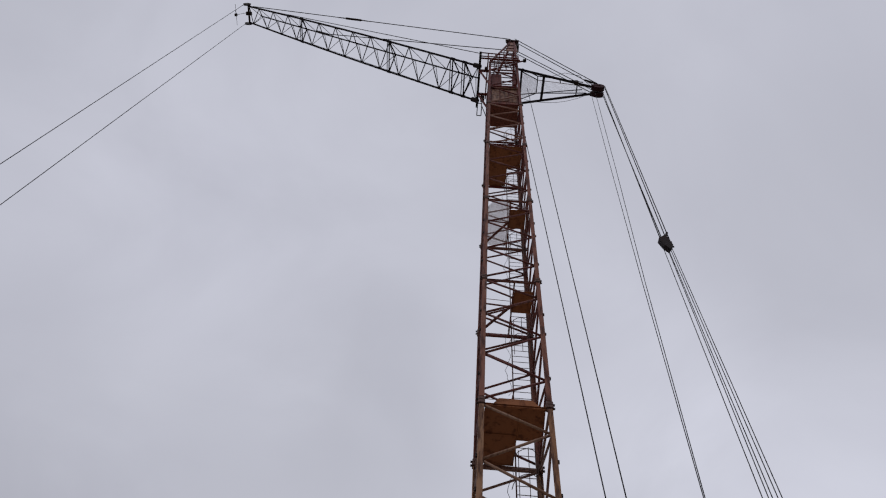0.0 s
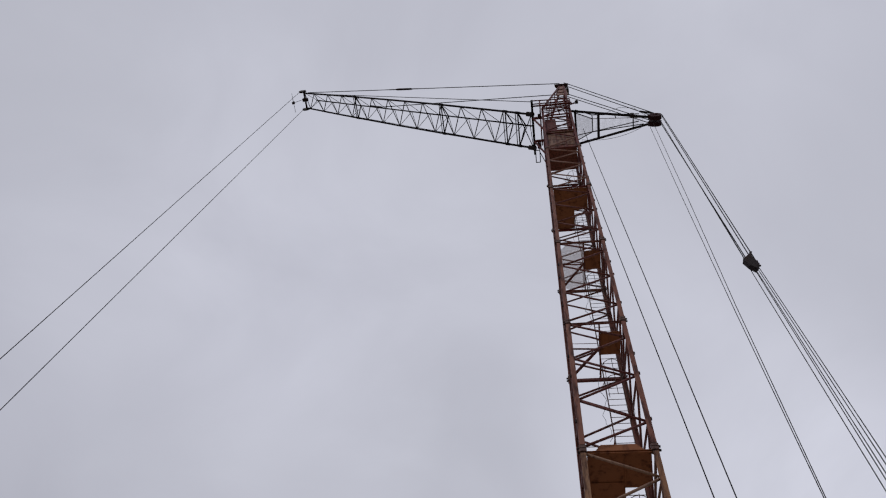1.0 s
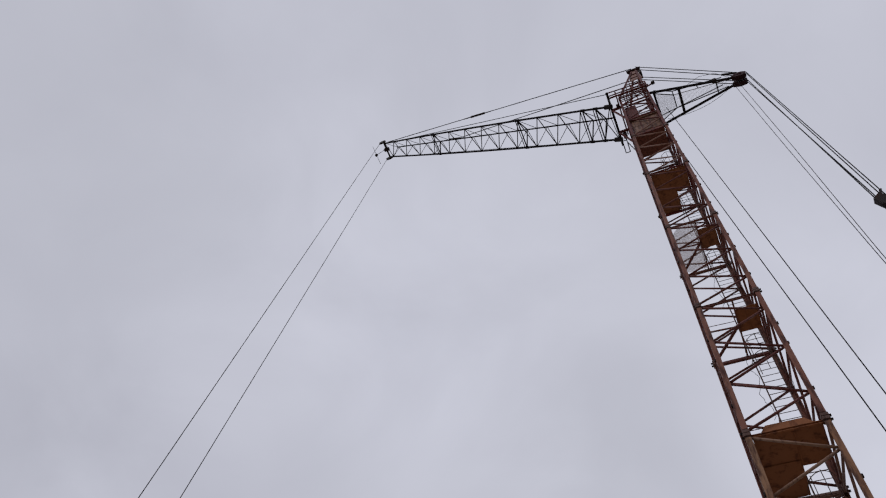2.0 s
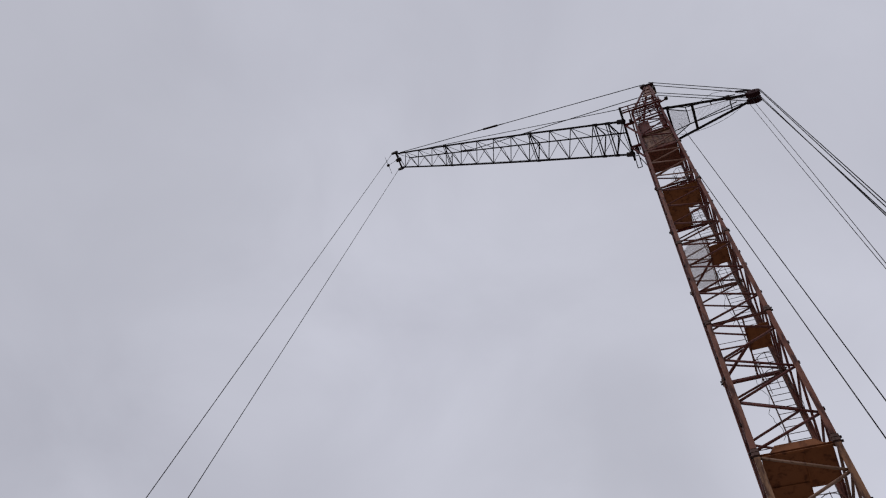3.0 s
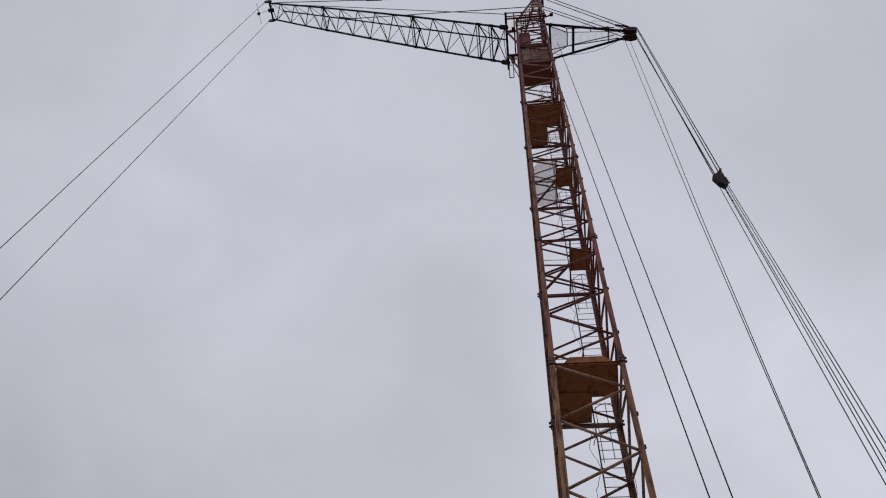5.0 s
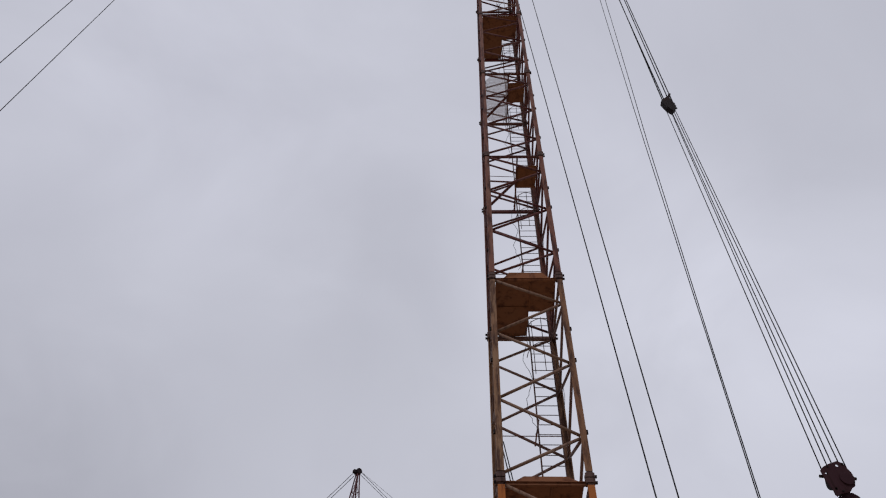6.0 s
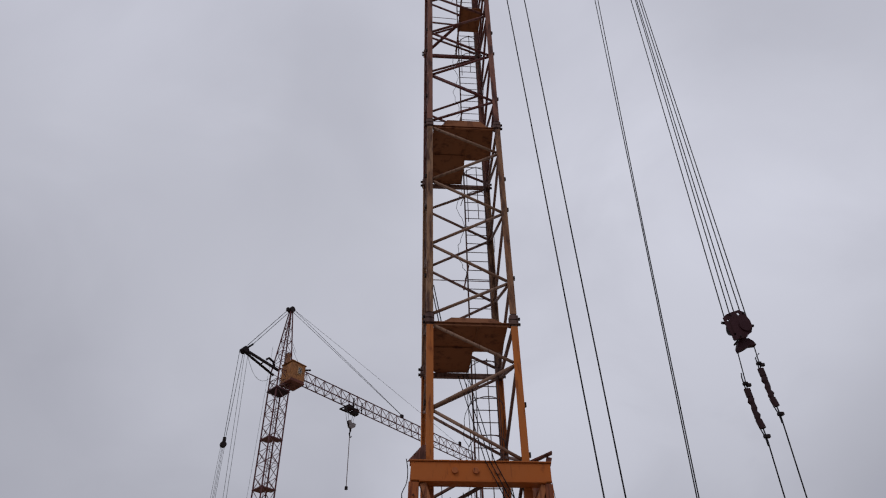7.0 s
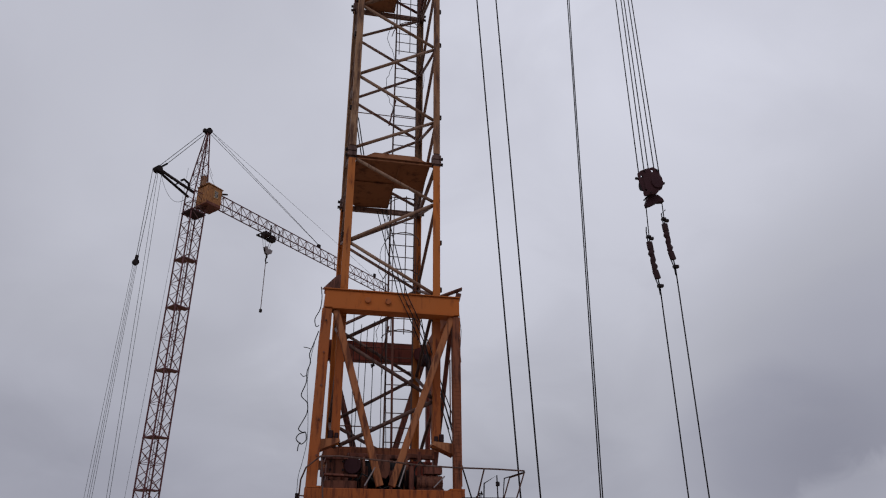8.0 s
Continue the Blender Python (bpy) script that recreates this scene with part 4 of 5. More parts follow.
for s in (-1, 1):
    part("root_eye", Geo().tube(jib_point(-0.006, s), jib_point(0.014, s), 0.16, 12), BLACK, jib)
part("tip_yoke", Geo().bar(TIP + Vector((0, -0.90, 0)), TIP + Vector((0, 0.90, 0)), 0.13, 0.16), BLACK, jib)
for s in (-1, 1):
    part("tip_sheave", Geo().disc(TIP + Vector((-0.10, s * 0.82, 0)), (0, 1, 0), 0.34, 0.14, 20, groove=0.12), BLACK, jib)
part("tip_block", Geo().box(TIP + Vector((-0.25, -0.2, -0.1)), TIP + Vector((0.25, 0.1, 0.12)), 0.03), BLACK, jib)
part("tip_feeler", Geo().chain([TIP + Vector((-0.2, -0.1, 0)), TIP + Vector((-0.9, 0.0, -0.5)), TIP + Vector((-1.0, -0.4, -0.7))], 0.02, 5), DARK, jib)
part("tip_feeler", Geo().chain([TIP + Vector((-0.95, -0.9, -0.6)), TIP + Vector((-0.95, 0.9, -0.6))], 0.018, 5), DARK, jib)
part("feeler_weight", Geo().box(TIP + Vector((-1.06, -0.12, -0.75)), TIP + Vector((-0.86, 0.10, -0.52)), 0.02), BLACK, jib)
part("trolley_rope", Geo().tube(jib_point(0.02, 0.4), jib_point(0.95, 0.4), 0.012, 5), ROPE, jib)

# ---- counter strut ----
CJ = Vector((6.50, 0, 49.1))
cj = part("counter_strut", Geo().tube((0.95, -1.12, 49.1), CJ + Vector((-0.1, -0.16, 0)), 0.085, 8), DARK, crane, "dark counter strut with twin sheave clusters")
part("strut_leg", Geo().tube((0.95, 1.28, 49.1), CJ + Vector((-0.1, 0.16, 0)), 0.085, 8), DARK, cj)
part("strut_tie", Geo().tube((2.74, -0.74, 49.1), (2.72, 0.86, 49.1), 0.085, 8), DARK, cj)
part("strut_tie", Geo().tube((1.22, -1.06, 49.1), (1.28, 1.2, 49.1), 0.07, 8), DARK, cj)
part("strut_tie", Geo().tube((5.0, -0.42, 49.1), (5.0, 0.42, 49.1), 0.04, 8), DARK, cj)
part("strut_clamp", Geo().box((4.80, -0.58, 48.95), (5.05, -0.32, 49.25), 0.03), BLACK, cj)
for s in (-1, 1):
    for dy in (-0.10, 0.0, 0.10):
        part("strut_sheave", Geo().disc((6.42, s * 0.215 + dy, 49.1), (0, 1, 0), 0.41, 0.10, 22, groove=0.10), WINE, cj)
    part("sheave_cheek", Geo().bar((5.95, s * 0.22, 49.1), (6.55, s * 0.27, 49.1), 0.30, 0.22), WINE, cj)
# light catwalk between the strut legs
walkway = part("catwalk", Geo().tube((2.35, -0.45, 49.15), (5.7, -0.22, 49.15), 0.022, 6), GREY, crane, "light wire-mesh catwalk")
for a, b in (((2.35, 0.45, 49.15), (5.7, 0.22, 49.15)), ((2.35, -0.45, 49.15), (2.35, 0.45, 49.15)), ((1.25, -0.95, 49.15), (2.35, -0.45, 49.15)), ((1.25, 0.98, 49.15), (2.35, 0.45, 49.15)),
             ((1.30, -0.9, 50.1), (2.4, -0.45, 50.1)), ((2.4, -0.45, 50.1), (5.5, -0.25, 50.0)), ((2.35, -0.45, 49.15), (2.4, -0.45, 50.1)), ((3.9, -0.34, 49.15), (3.9, -0.34, 50.05)), ((1.30, 0.9, 50.1), (5.5, 0.25, 50.0)),
             ((2.4, 0.45, 49.15), (2.4, 0.75, 50.1))):
    part("catwalk_rail", Geo().tube(a, b, 0.033, 6), DARK, walkway)
for i in range(20):
    x = 1.30 + i * 0.052
    w = 0.94 - 0.49 * i / 20
    part("mesh_wire", Geo().tube((x, -w, 49.14), (x, w, 49.14), 0.008, 4), GREY, walkway)
for i in range(44):
    x = 2.38 + i * 0.075
    w = 0.45 - 0.23 * i / 44
    part("mesh_wire", Geo().tube((x, -w, 49.14), (x, w, 49.14), 0.005, 4), GREY, walkway)
part("loose_wire", Geo().chain(sag((1.6, 0.9, 49.0), (5.7, 0.3, 49.0), 1.1, 14), 0.014, 5), CABLE, crane)
part("loose_wire", Geo().chain([(3.2, -0.6, 49.6), (4.2, -0.75, 50.2), (5.2, -0.6, 50.3), (5.9, -0.2, 49.6)], 0.014, 5), CABLE, crane)


# ---- ropes ----
def rope(a, b, r=0.015, name="rope"):
    return part(name, Geo().tube(a, b, r, 6), ROPE, crane)


# luffing tackle: strut sheaves, rope clamp, lower block
CLAMP = Vector((6.63, 0, 28.1))
SPREAD = [(-0.27, 0.02), (-0.135, -0.02), (0.01, 0.02), (0.145, -0.02), (0.29, 0.02)]
for i, (dx, dy) in enumerate(SPREAD):
    mid = CLAMP + Vector(((-0.19, -0.05, 0.00, 0.06, 0.16)[i], dy, 0))
    rope(Vector((6.54 + dx, dy, 11.0)), mid, 0.0155, "tackle_rope")
for dx, x, y in ((-0.18, 6.82, 0.20), (-0.11, 6.80, 0.30), (0.07, 6.84, -0.22), (0.20, 6.84, -0.32)):
    rope(CLAMP + Vector((dx, 0, 0)), Vector((x, y, 49.1)), 0.025, "tackle_rope")
clamp = thing("rope_clamp", Geo().plate([(6.34, -0.12, 28.23), (6.68, -0.12, 28.60), (6.76, -0.12, 28.25), (6.83, -0.12, 27.72), (6.63, -0.12, 27.40), (6.46, -0.12, 27.70)], (0, 1, 0), 0.24), BLACK, crane, "black iron clamp gripping the hanging wire ropes", "rope clamp")
part("clamp_horn", Geo().bar((6.66, 0, 28.40), (6.84, 0, 28.95), 0.10, 0.12, up=(0, 1, 0)), BLACK, clamp)
part("clamp_bolt", Geo().tube((6.38, -0.02, 28.02), (6.86, -0.02, 28.10), 0.05, 8), BLACK, clamp)
part("clamp_bolt", Geo().tube((6.46, 0.02, 27.72), (6.90, 0.02, 27.80), 0.04, 8), BLACK, clamp)
for pts in (((4.43, 2.9), (4.79, 14.6), (5.07, 24.8), (5.42, 35.7), (5.90, 48.8)), ((4.475, 2.9), (4.825, 14.6), (5.18, 24.8), (5.67, 35.7), (6.20, 48.8))):
    part("rope", Geo().chain([(x, 0.0, z) for x, z in pts], 0.013, 6), ROPE, crane)
rope((2.81, 0, 2.9), (0.80, 0, 48.6), 0.018)
rope((3.21, 0, 2.9), (1.68, 0, 48.6), 0.018)


def pierced(outline, holes, y, t):
    """An upright plate at a depth y, with round holes, from corners given as x, z."""
    ring = [Vector((x, y, z)) for x, z in outline]
    for x, z, r in holes:
        k = min(range(len(ring)), key=lambda i: (ring[i] - Vector((x, y, z))).length)
        w0 = math.atan2(ring[k].z - z, ring[k].x - x)
        hole = [Vector((x + r * math.cos(w0 + math.tau * j / 8), y, z + r * math.sin(w0 + math.tau * j / 8))) for j in range(9)]
        ring[k + 1:k + 1] = hole + [ring[k].copy()]
    return Geo().plate(ring, (0, 1, 0), t)


def block_side(x, t):
    return Geo().plate([(x, -0.13, 10.98), (x, 0.10, 10.98), (x, 0.15, 10.84), (x, 0.13, 10.66), (x, 0.06, 10.52), (x, -0.08, 10.50), (x, -0.16, 10.70)], (1, 0.12, 0), t)


COVER = [(6.12, 10.88), (6.20, 10.96), (6.36, 11.04), (6.55, 11.11), (6.67, 11.06), (6.71, 10.93), (6.76, 10.83), (6.775, 10.67), (6.71, 10.50), (6.60, 10.43), (6.54, 10.35), (6.31, 10.30), (6.24, 10.24), (6.21, 10.41), (6.14, 10.65)]
block = thing("pulley_block", pierced(COVER, [(6.52, 11.00, 0.036), (6.225, 10.80, 0.034), (6.29, 10.43, 0.034)], -0.20, 0.03), WINE, crane, "greasy dark brown pulley block hanging on wire ropes", "pulley block")
for x in (6.40, 6.52, 6.64):
    part("block_plate", block_side(x, 0.03), WINE, block)
for x in (6.36, 6.46, 6.50, 6.58, 6.62, 6.70):
    part("block_sheave", Geo().disc((x, 0, 10.74), (1, 0.12, 0), 0.20, 0.05, 22, groove=0.14), BLACK, block)
part("block_cover", Geo().plate([(6.40, 0.16, 10.96), (6.66, 0.16, 11.0), (6.80, 0.16, 10.88), (6.80, 0.16, 10.62), (6.66, 0.16, 10.48), (6.42, 0.16, 10.50)], (0, 1, 0), 0.03), WINE, block)
part("cover_dish", Geo().disc((6.60, -0.215, 10.66), (0, 1, 0), 0.15, 0.04, 20), WINE, block)
part("block_axle", Geo().tube((6.09, -0.12, 10.78), (6.88, -0.06, 10.76), 0.035, 10), BLACK, block)
for x, z in ((6.30, 10.96), (6.64, 11.02), (6.70, 10.56), (6.40, 10.36)):
    part("block_bolt", Geo().tube((x, -0.235, z), (x, 0.18, z), 0.020, 8), BLACK, block)
for x in (6.38, 6.46, 6.54, 6.61):
    part("yoke_link", Geo().tube((x, 0, 10.56), (x + 0.03, 0, 10.36), 0.020, 6), BLACK, block)
part("rocker_yoke", Geo().plate([(6.32, -0.07, 10.15), (6.39, -0.07, 10.32), (6.52, -0.07, 10.41), (6.66, -0.07, 10.41), (6.76, -0.07, 10.33), (6.80, -0.07, 10.24), (6.64, -0.07, 10.22), (6.48, -0.07, 10.12), (6.34, -0.07, 10.06)], (0, 1, 0), 0.14), WINE, block)

for x0, z_top, x1, z_tb in ((6.33, 10.09, 6.28, 9.09), (6.77, 10.26, 6.75, 9.62)):
    # pendant with rope clips and a turnbuckle, down to the deck
    x2 = 6.34 if x0 < 6.5 else 6.80
    pend = thing("rope_pendant", Geo().tube((x0, 0, z_top), (x1 + 0.01, 0, z_tb), 0.014, 6), ROPE, crane, "greasy wire rope pendant with a rusty turnbuckle below the pulley block", "rope pendant", "pendants under the block")
    part("dead_end", Geo().chain([(x1 - 0.03, 0, z_tb), (x1 - 0.04, 0, z_tb + 0.30), (x1 + (0.08 if x0 > 6.5 else -0.02), 0, z_tb + 0.42)], 0.014, 6), ROPE, pend)
    part("rope_clip", Geo().box((x1 - 0.05, -0.05, z_tb + 0.13), (x1 + 0.05, 0.05, z_tb + 0.18), 0.01), BLACK, pend)
    part("rope_clip", Geo().box((x1 + 0.02, -0.04, z_tb + 0.09), (x1 + 0.12, 0.04, z_tb + 0.15), 0.01), BLACK, pend)
    xe, ze = x1 + 0.06, z_tb - 0.90
    a, b = Vector((x1, 0, z_tb)), Vector((xe, 0, ze))
    part("turnbuckle_eye", Geo().bar(lerp(a, b, -0.02), lerp(a, b, 0.20), 0.135, 0.10, up=(0, 1, 0), c=0.025), SOOT, pend)
    part("turnbuckle_eye", Geo().bar(lerp(a, b, 0.80), lerp(a, b, 1.02) + Vector((0.03, 0, 0)), 0.135, 0.10, up=(0, 1, 0), c=0.025), SOOT, pend)
    tb = Geo()
    prof = [0.042, 0.074, 0.078, 0.058, 0.072, 0.058, 0.076, 0.066, 0.042]
    n = 10
    rings = [lerp(a, b, 0.16 + 0.68 * i / 8) + Vector((0.016 * math.sin(i * 2.3 + x0), 0, 0)) for i in range(9)]
    for r, c in zip(prof, rings):
        tb.v += [c + Vector((math.cos(math.tau * j / n) * r, math.sin(math.tau * j / n) * r * 0.8, 0)) for j in range(n)]
    for i in range(8):
        tb.f += [(i * n + j, i * n + (j + 1) % n, (i + 1) * n + (j + 1) % n, (i + 1) * n + j) for j in range(n)]
    tb.f += [tuple(reversed(range(n))), tuple(8 * n + j for j in range(n))]
    part("turnbuckle_body", tb, SOOT, pend)
    part("dead_end", Geo().chain([(xe - 0.04, 0, ze), (xe + 0.02, 0, ze - 0.22), (xe + 0.03, 0, ze - 0.42)], 0.014, 6), ROPE, pend)
    part("rope_clip", Geo().box((xe + 0.0, -0.05, ze - 0.23), (xe + 0.13, 0.05, ze - 0.17), 0.01), BLACK, pend)
    part("lower_rope", Geo().chain([(xe + 0.03, 0, ze), (xe + 0.05, 0, ze - 0.25), (x2, 0, 2.9)], 0.015, 6), ROPE, pend)

# hoist ropes hanging from the jib tip, with the hook block low over the ground
for s in (-1, 1):
    rope((-22.55, 0.82 * s, 65.5), (-21.98, 0.82 * s, 2.4), 0.018, "hook_rope")
hookb = thing("hook_block", Geo().box((TIP.x - 0.10, -0.95, 1.7), (TIP.x + 0.50, 0.95, 2.45), 0.06), BLACK, crane, "black steel hook block hanging from the jib ropes", "hook block", "crane hooks")
part("hook", Geo().chain([(TIP.x + 0.2, 0, 1.7), (TIP.x + 0.2, 0, 1.3), (TIP.x + 0.32, 0, 1.05), (TIP.x + 0.2, 0, 0.9), (TIP.x + 0.04, 0, 1.0), (TIP.x + 0.04, 0, 1.15)], 0.06, 8), BLACK, hookb)

# stays over the jib and to the counter strut
TOP = APEX + Vector((0, 0, 0.4))
for s, h in ((-1, 0.35),):
    rope(TOP + Vector((-0.1, 0.3 * s, 0)), TIP + Vector((0.3, 0.60 * s, h)), 0.033, "jib_stay")
rope(TOP + Vector((-0.1, 0.3, -1.2)), jib_point(0.64, 0), 0.033, "jib_stay")
rope(Vector((-1.5, -1.6, 50.6)), TIP + Vector((0.6, -0.5, 0.2)), 0.026, "jib_stay")
a, b = TOP + Vector((-0.1, -0.3, 0)), TIP + Vector((0.3, -0.60, 0.35))
part("stay_buckle", Geo().tube(lerp(a, b, 0.56), lerp(a, b, 0.62), 0.09, 8), BLACK, crane)
part("stay_buckle", Geo().tube(lerp(a, b, 0.535), lerp(a, b, 0.65), 0.045, 8), BLACK, crane)
for dy, dz, e in ((-0.34, 0.0, 0.45), (-0.12, 0.0, 0.45), (0.15, -1.6, 0.1), (0.36, -1.6, 0.1)):
    rope(TOP + Vector((0.25, dy, dz)), CJ + Vector((-0.1, dy, e)), 0.031, "back_stay")
part("stay_pulley", Geo().tube(jib_point(0.62, 0) + Vector((0, 0, 0.15)), jib_point(0.67, 0) + Vector((0, 0, 0.15)), 0.10, 8), BLACK, crane)
part("stay_socket", Geo().tube(CJ + Vector((-0.9, -0.34, 1.15)), CJ + Vector((-0.2, -0.34, 0.5)), 0.07, 8), BLACK, crane)

# ---- second crane, farther off ----
crane2 = tagged(new("tower_crane"), "distant hammerhead tower crane with a yellow cab and a trolley jib", "tower crane", group="cranes on the site")
crane2.matrix_world = pose(-21.02, 70.95, 0, 0, 0, math.degrees(math.atan2(0.747, 0.665)))
S2 = 0.80
LEV2 = [0.0, 5.1, 10.2, 14.97, 21.45, 28.05, 33.41, 39.15, 41.4]


def p2(c, z):
    return Vector((c[0] * S2, c[1] * S2, z))


for k in range(len(LEV2) - 1):
    z0, z1 = LEV2[k], LEV2[k + 1]
    sec = part("tower_section", Geo().bar(p2(CORNERS[0], z1), p2(CORNERS[1], z1), 0.08, 0.10), PINK, crane2)
    for c in CORNERS:
        part("leg", Geo().bar(p2(c, z0), p2(c, z1), 0.13, 0.13, up=(0, 1, 0)), PINK, sec)
    n = max(2, 2 * round((z1 - z0) / 2.7))
    st = (z1 - z0) / n
    for f in range(4):
        for j in range(n):
            a, b = (CORNERS[f], CORNERS[(f + 1) % 4]) if j % 2 == 0 else (CORNERS[(f + 1) % 4], CORNERS[f])
            part("brace", Geo().tube(p2(a, z0 + j * st), p2(b, z0 + (j + 1) * st), 0.037, 6), LACING, sec)
            if j % 2 == 0:
                part("brace", Geo().tube(p2(b, z0 + j * st), p2(a, z0 + (j + 1) * st), 0.034, 6), LACING, sec)
        part("cross_bar", Geo().tube(p2(CORNERS[f], z0 + st * n / 2), p2(CORNERS[(f + 1) % 4], z0 + st * n / 2), 0.028, 6), LACING, sec)
    if 10 < z1 < 40:
        w = S2 + 0.06
        pl = part("platform", Geo().slab([(-w, -w), (w, -w), (w, 0.0), (0.25, 0.0), (0.25, w), (-w, w)], z1 - 0.04, z1), BROWN, crane2)
        part("platform_edge", Geo().bar((-w, -w, z1), (w, -w, z1), 0.05, 0.12), PINK, pl)
        part("platform_edge", Geo().bar((-w, w, z1), (-w, -w, z1), 0.05, 0.12), PINK, pl)
    lad2 = part("ladder", Geo().bar((0.15, 0.3, z0), (0.15, 0.3, z1), 0.05, 0.05), RED, crane2)
    part("stringer", Geo().bar((0.55, 0.3, z0), (0.55, 0.3, z1), 0.05, 0.05), RED, lad2)
    for j in range(int((z1 - z0) / 0.6)):
        part("rung", Geo().tube((0.15, 0.3, z0 + 0.3 + j * 0.6), (0.55, 0.3, z0 + 0.3 + j * 0.6), 0.02, 5), RED, lad2)
part("base_frame", Geo().box((-2.4, -2.4, -0.1), (2.4, 2.4, 0.5), 0.05), GREY, crane2)
w = S2 + 0.12
part("top_platform", Geo().slab([(-w, -w), (w, -w), (w, w), (-w, w)], 38.95, 39.05), SOOT, crane2, "dark reddish top platform")
# head
A2 = Vector((0.15, 0, 50.0))
for c in CORNERS:
    q = A2 + Vector((c[0] * 0.12, c[1] * 0.15, -0.2))
    part("head_strut", Geo().bar(p2(c, 41.4), q, 0.12, 0.12), PINK, crane2)
for t in (0.12, 0.30, 0.48, 0.68):
    ring_pts = [lerp(p2(c, 41.4), A2, t) for c in CORNERS]
    for i in range(4):
        part("head_rung", Geo().tube(ring_pts[i], ring_pts[(i + 1) % 4], 0.035, 6), PINK, crane2)
        up_pts = [lerp(p2(c, 41.4), A2, t + 0.18) for c in CORNERS]
        part("head_lacing", Geo().tube(ring_pts[i], up_pts[(i + 1) % 4], 0.03, 6), PINK, crane2)
for y in (-0.28, 0.0, 0.28):
    part("head_sheave", Geo().disc(A2 + Vector((0, y, 0)), (0, 1, 0), 0.36, 0.14, 18, groove=0.1), BLACK, crane2)
part("head_box", Geo().box(A2 + Vector((-0.65, -0.2, -0.30)), A2 + Vector((-0.30, 0.2, 0.05)), 0.05), BLACK, crane2)
# cab
cab = part("cab", Geo().box((0.20, -1.75, 40.10), (2.00, 0.20, 42.30), 0.05), YELLOW, crane2, "yellow sheet-metal cab with one small window")
part("cab_roof", Geo().plate([(0.10, -1.83, 42.42), (2.10, -1.83, 42.30), (2.10, 0.28, 42.32), (0.10, 0.28, 42.46)], (0, 0, 1), 0.09), YELLOW, cab)
part("cab_floor", Geo().box((0.12, -1.83, 39.98), (2.08, 0.28, 40.10), 0.03), BROWN, cab)
for x in (0.24, 0.82, 1.96):
    part("cab_batten", Geo().box((x - 0.04, -1.775, 40.12), (x + 0.04, -1.752, 42.28), 0.006), YELLOW, cab)
for y in (-1.70, -0.78, 0.15):
    part("cab_batten", Geo().box((0.172, y - 0.04, 40.12), (0.198, y + 0.04, 42.28), 0.006), YELLOW, cab)
part("cab_skirt", Geo().box((0.18, -1.78, 40.10), (2.02, -1.753, 40.34), 0.006), BROWN, cab, "rust-stained lower edge")
win = part("cab_window", Geo().box((0.96, -1.80, 40.98), (1.58, -1.752, 41.96), 0.01), PALE, cab)
part("pane", Geo().box((1.05, -1.812, 41.07), (1.49, -1.802, 41.87), 0.003), GLASS, win)
part("cab_bracket", Geo().bar((0.7, -1.2, 39.9), (0.7, 1.0, 39.2), 0.12, 0.12), BROWN, cab)
part("cab_bracket", Geo().bar((1.8, -1.2, 39.9), (0.7, 0.6, 39.3), 0.10, 0.10), BROWN, cab)
part("cab_hatch", Geo().box((0.05, -0.75, 42.50), (0.55, -0.20, 43.70), 0.05), OCHRE, crane2)
part("hatch_frame", Geo().box((0.02, -0.78, 43.70), (0.58, -0.17, 43.76), 0.02), BROWN, crane2)
part("head_flag", Geo().plate([(0.55, -0.5, 45.6), (1.35, -0.5, 44.3), (0.95, -0.5, 44.9)], (0, 1, 0), 0.03), PINK, crane2)
part("loose_wire", Geo().chain(sag((0.7, -0.5, 44.9), (2.2, -1.2, 42.4), 0.5, 10), 0.02, 5), CABLE, crane2)
part("side_arm", Geo().bar((2.3, -0.9, 42.3), (3.3, -0.9, 42.7), 0.14, 0.18), BLACK, crane2)


# trolley jib
def j2(x, side):
    z = 41.42 - 0.042 * x
    return Vector((x, side * 0.62, z)) if side else Vector((x, 0, z + 1.52))


jib2 = part("jib", Geo().tube(j2(0.8, -1), j2(33.0, -1), 0.068, 6), PINK, crane2, "horizontal grey lattice trolley jib")
part("chord", Geo().tube(j2(0.8, 1), j2(33.0, 1), 0.068, 6), PINK, jib2)
part("ridge_chord", Geo().tube(j2(1.5, 0), j2(32.5, 0), 0.068, 6), PINK, jib2)
for k in range(24):
    x0, x1 = 1.5 + k * 1.3, 1.5 + (k + 1) * 1.3
    xm = (x0 + x1) / 2
    for s in (-1, 1):
        part("jib_lacing", Geo().tube(j2(x0, s), j2(xm, 0), 0.038, 5), LACING, jib2)
        part("jib_lacing", Geo().tube(j2(xm, 0), j2(x1, s), 0.038, 5), LACING, jib2)
    part("jib_lacing", Geo().tube(j2(x0, -1), j2(x1, 1), 0.035, 5), LACING, jib2)
    part("jib_lacing", Geo().tube(j2(x0, -1), j2(x0, 1), 0.035, 5), LACING, jib2)
for x in (18.6,):
    part("ridge_box", Geo().box(j2(x, 0) + Vector((-0.2, -0.18, 0.05)), j2(x, 0) + Vector((0.25, 0.18, 0.40)), 0.04), BLACK, jib2)
for x in (22.8, 29.5):
    part("ridge_box", Geo().box(j2(x, 0) + Vector((-0.15, -0.15, 0.05)), j2(x, 0) + Vector((0.2, 0.15, 0.55)), 0.04), BLACK, jib2)
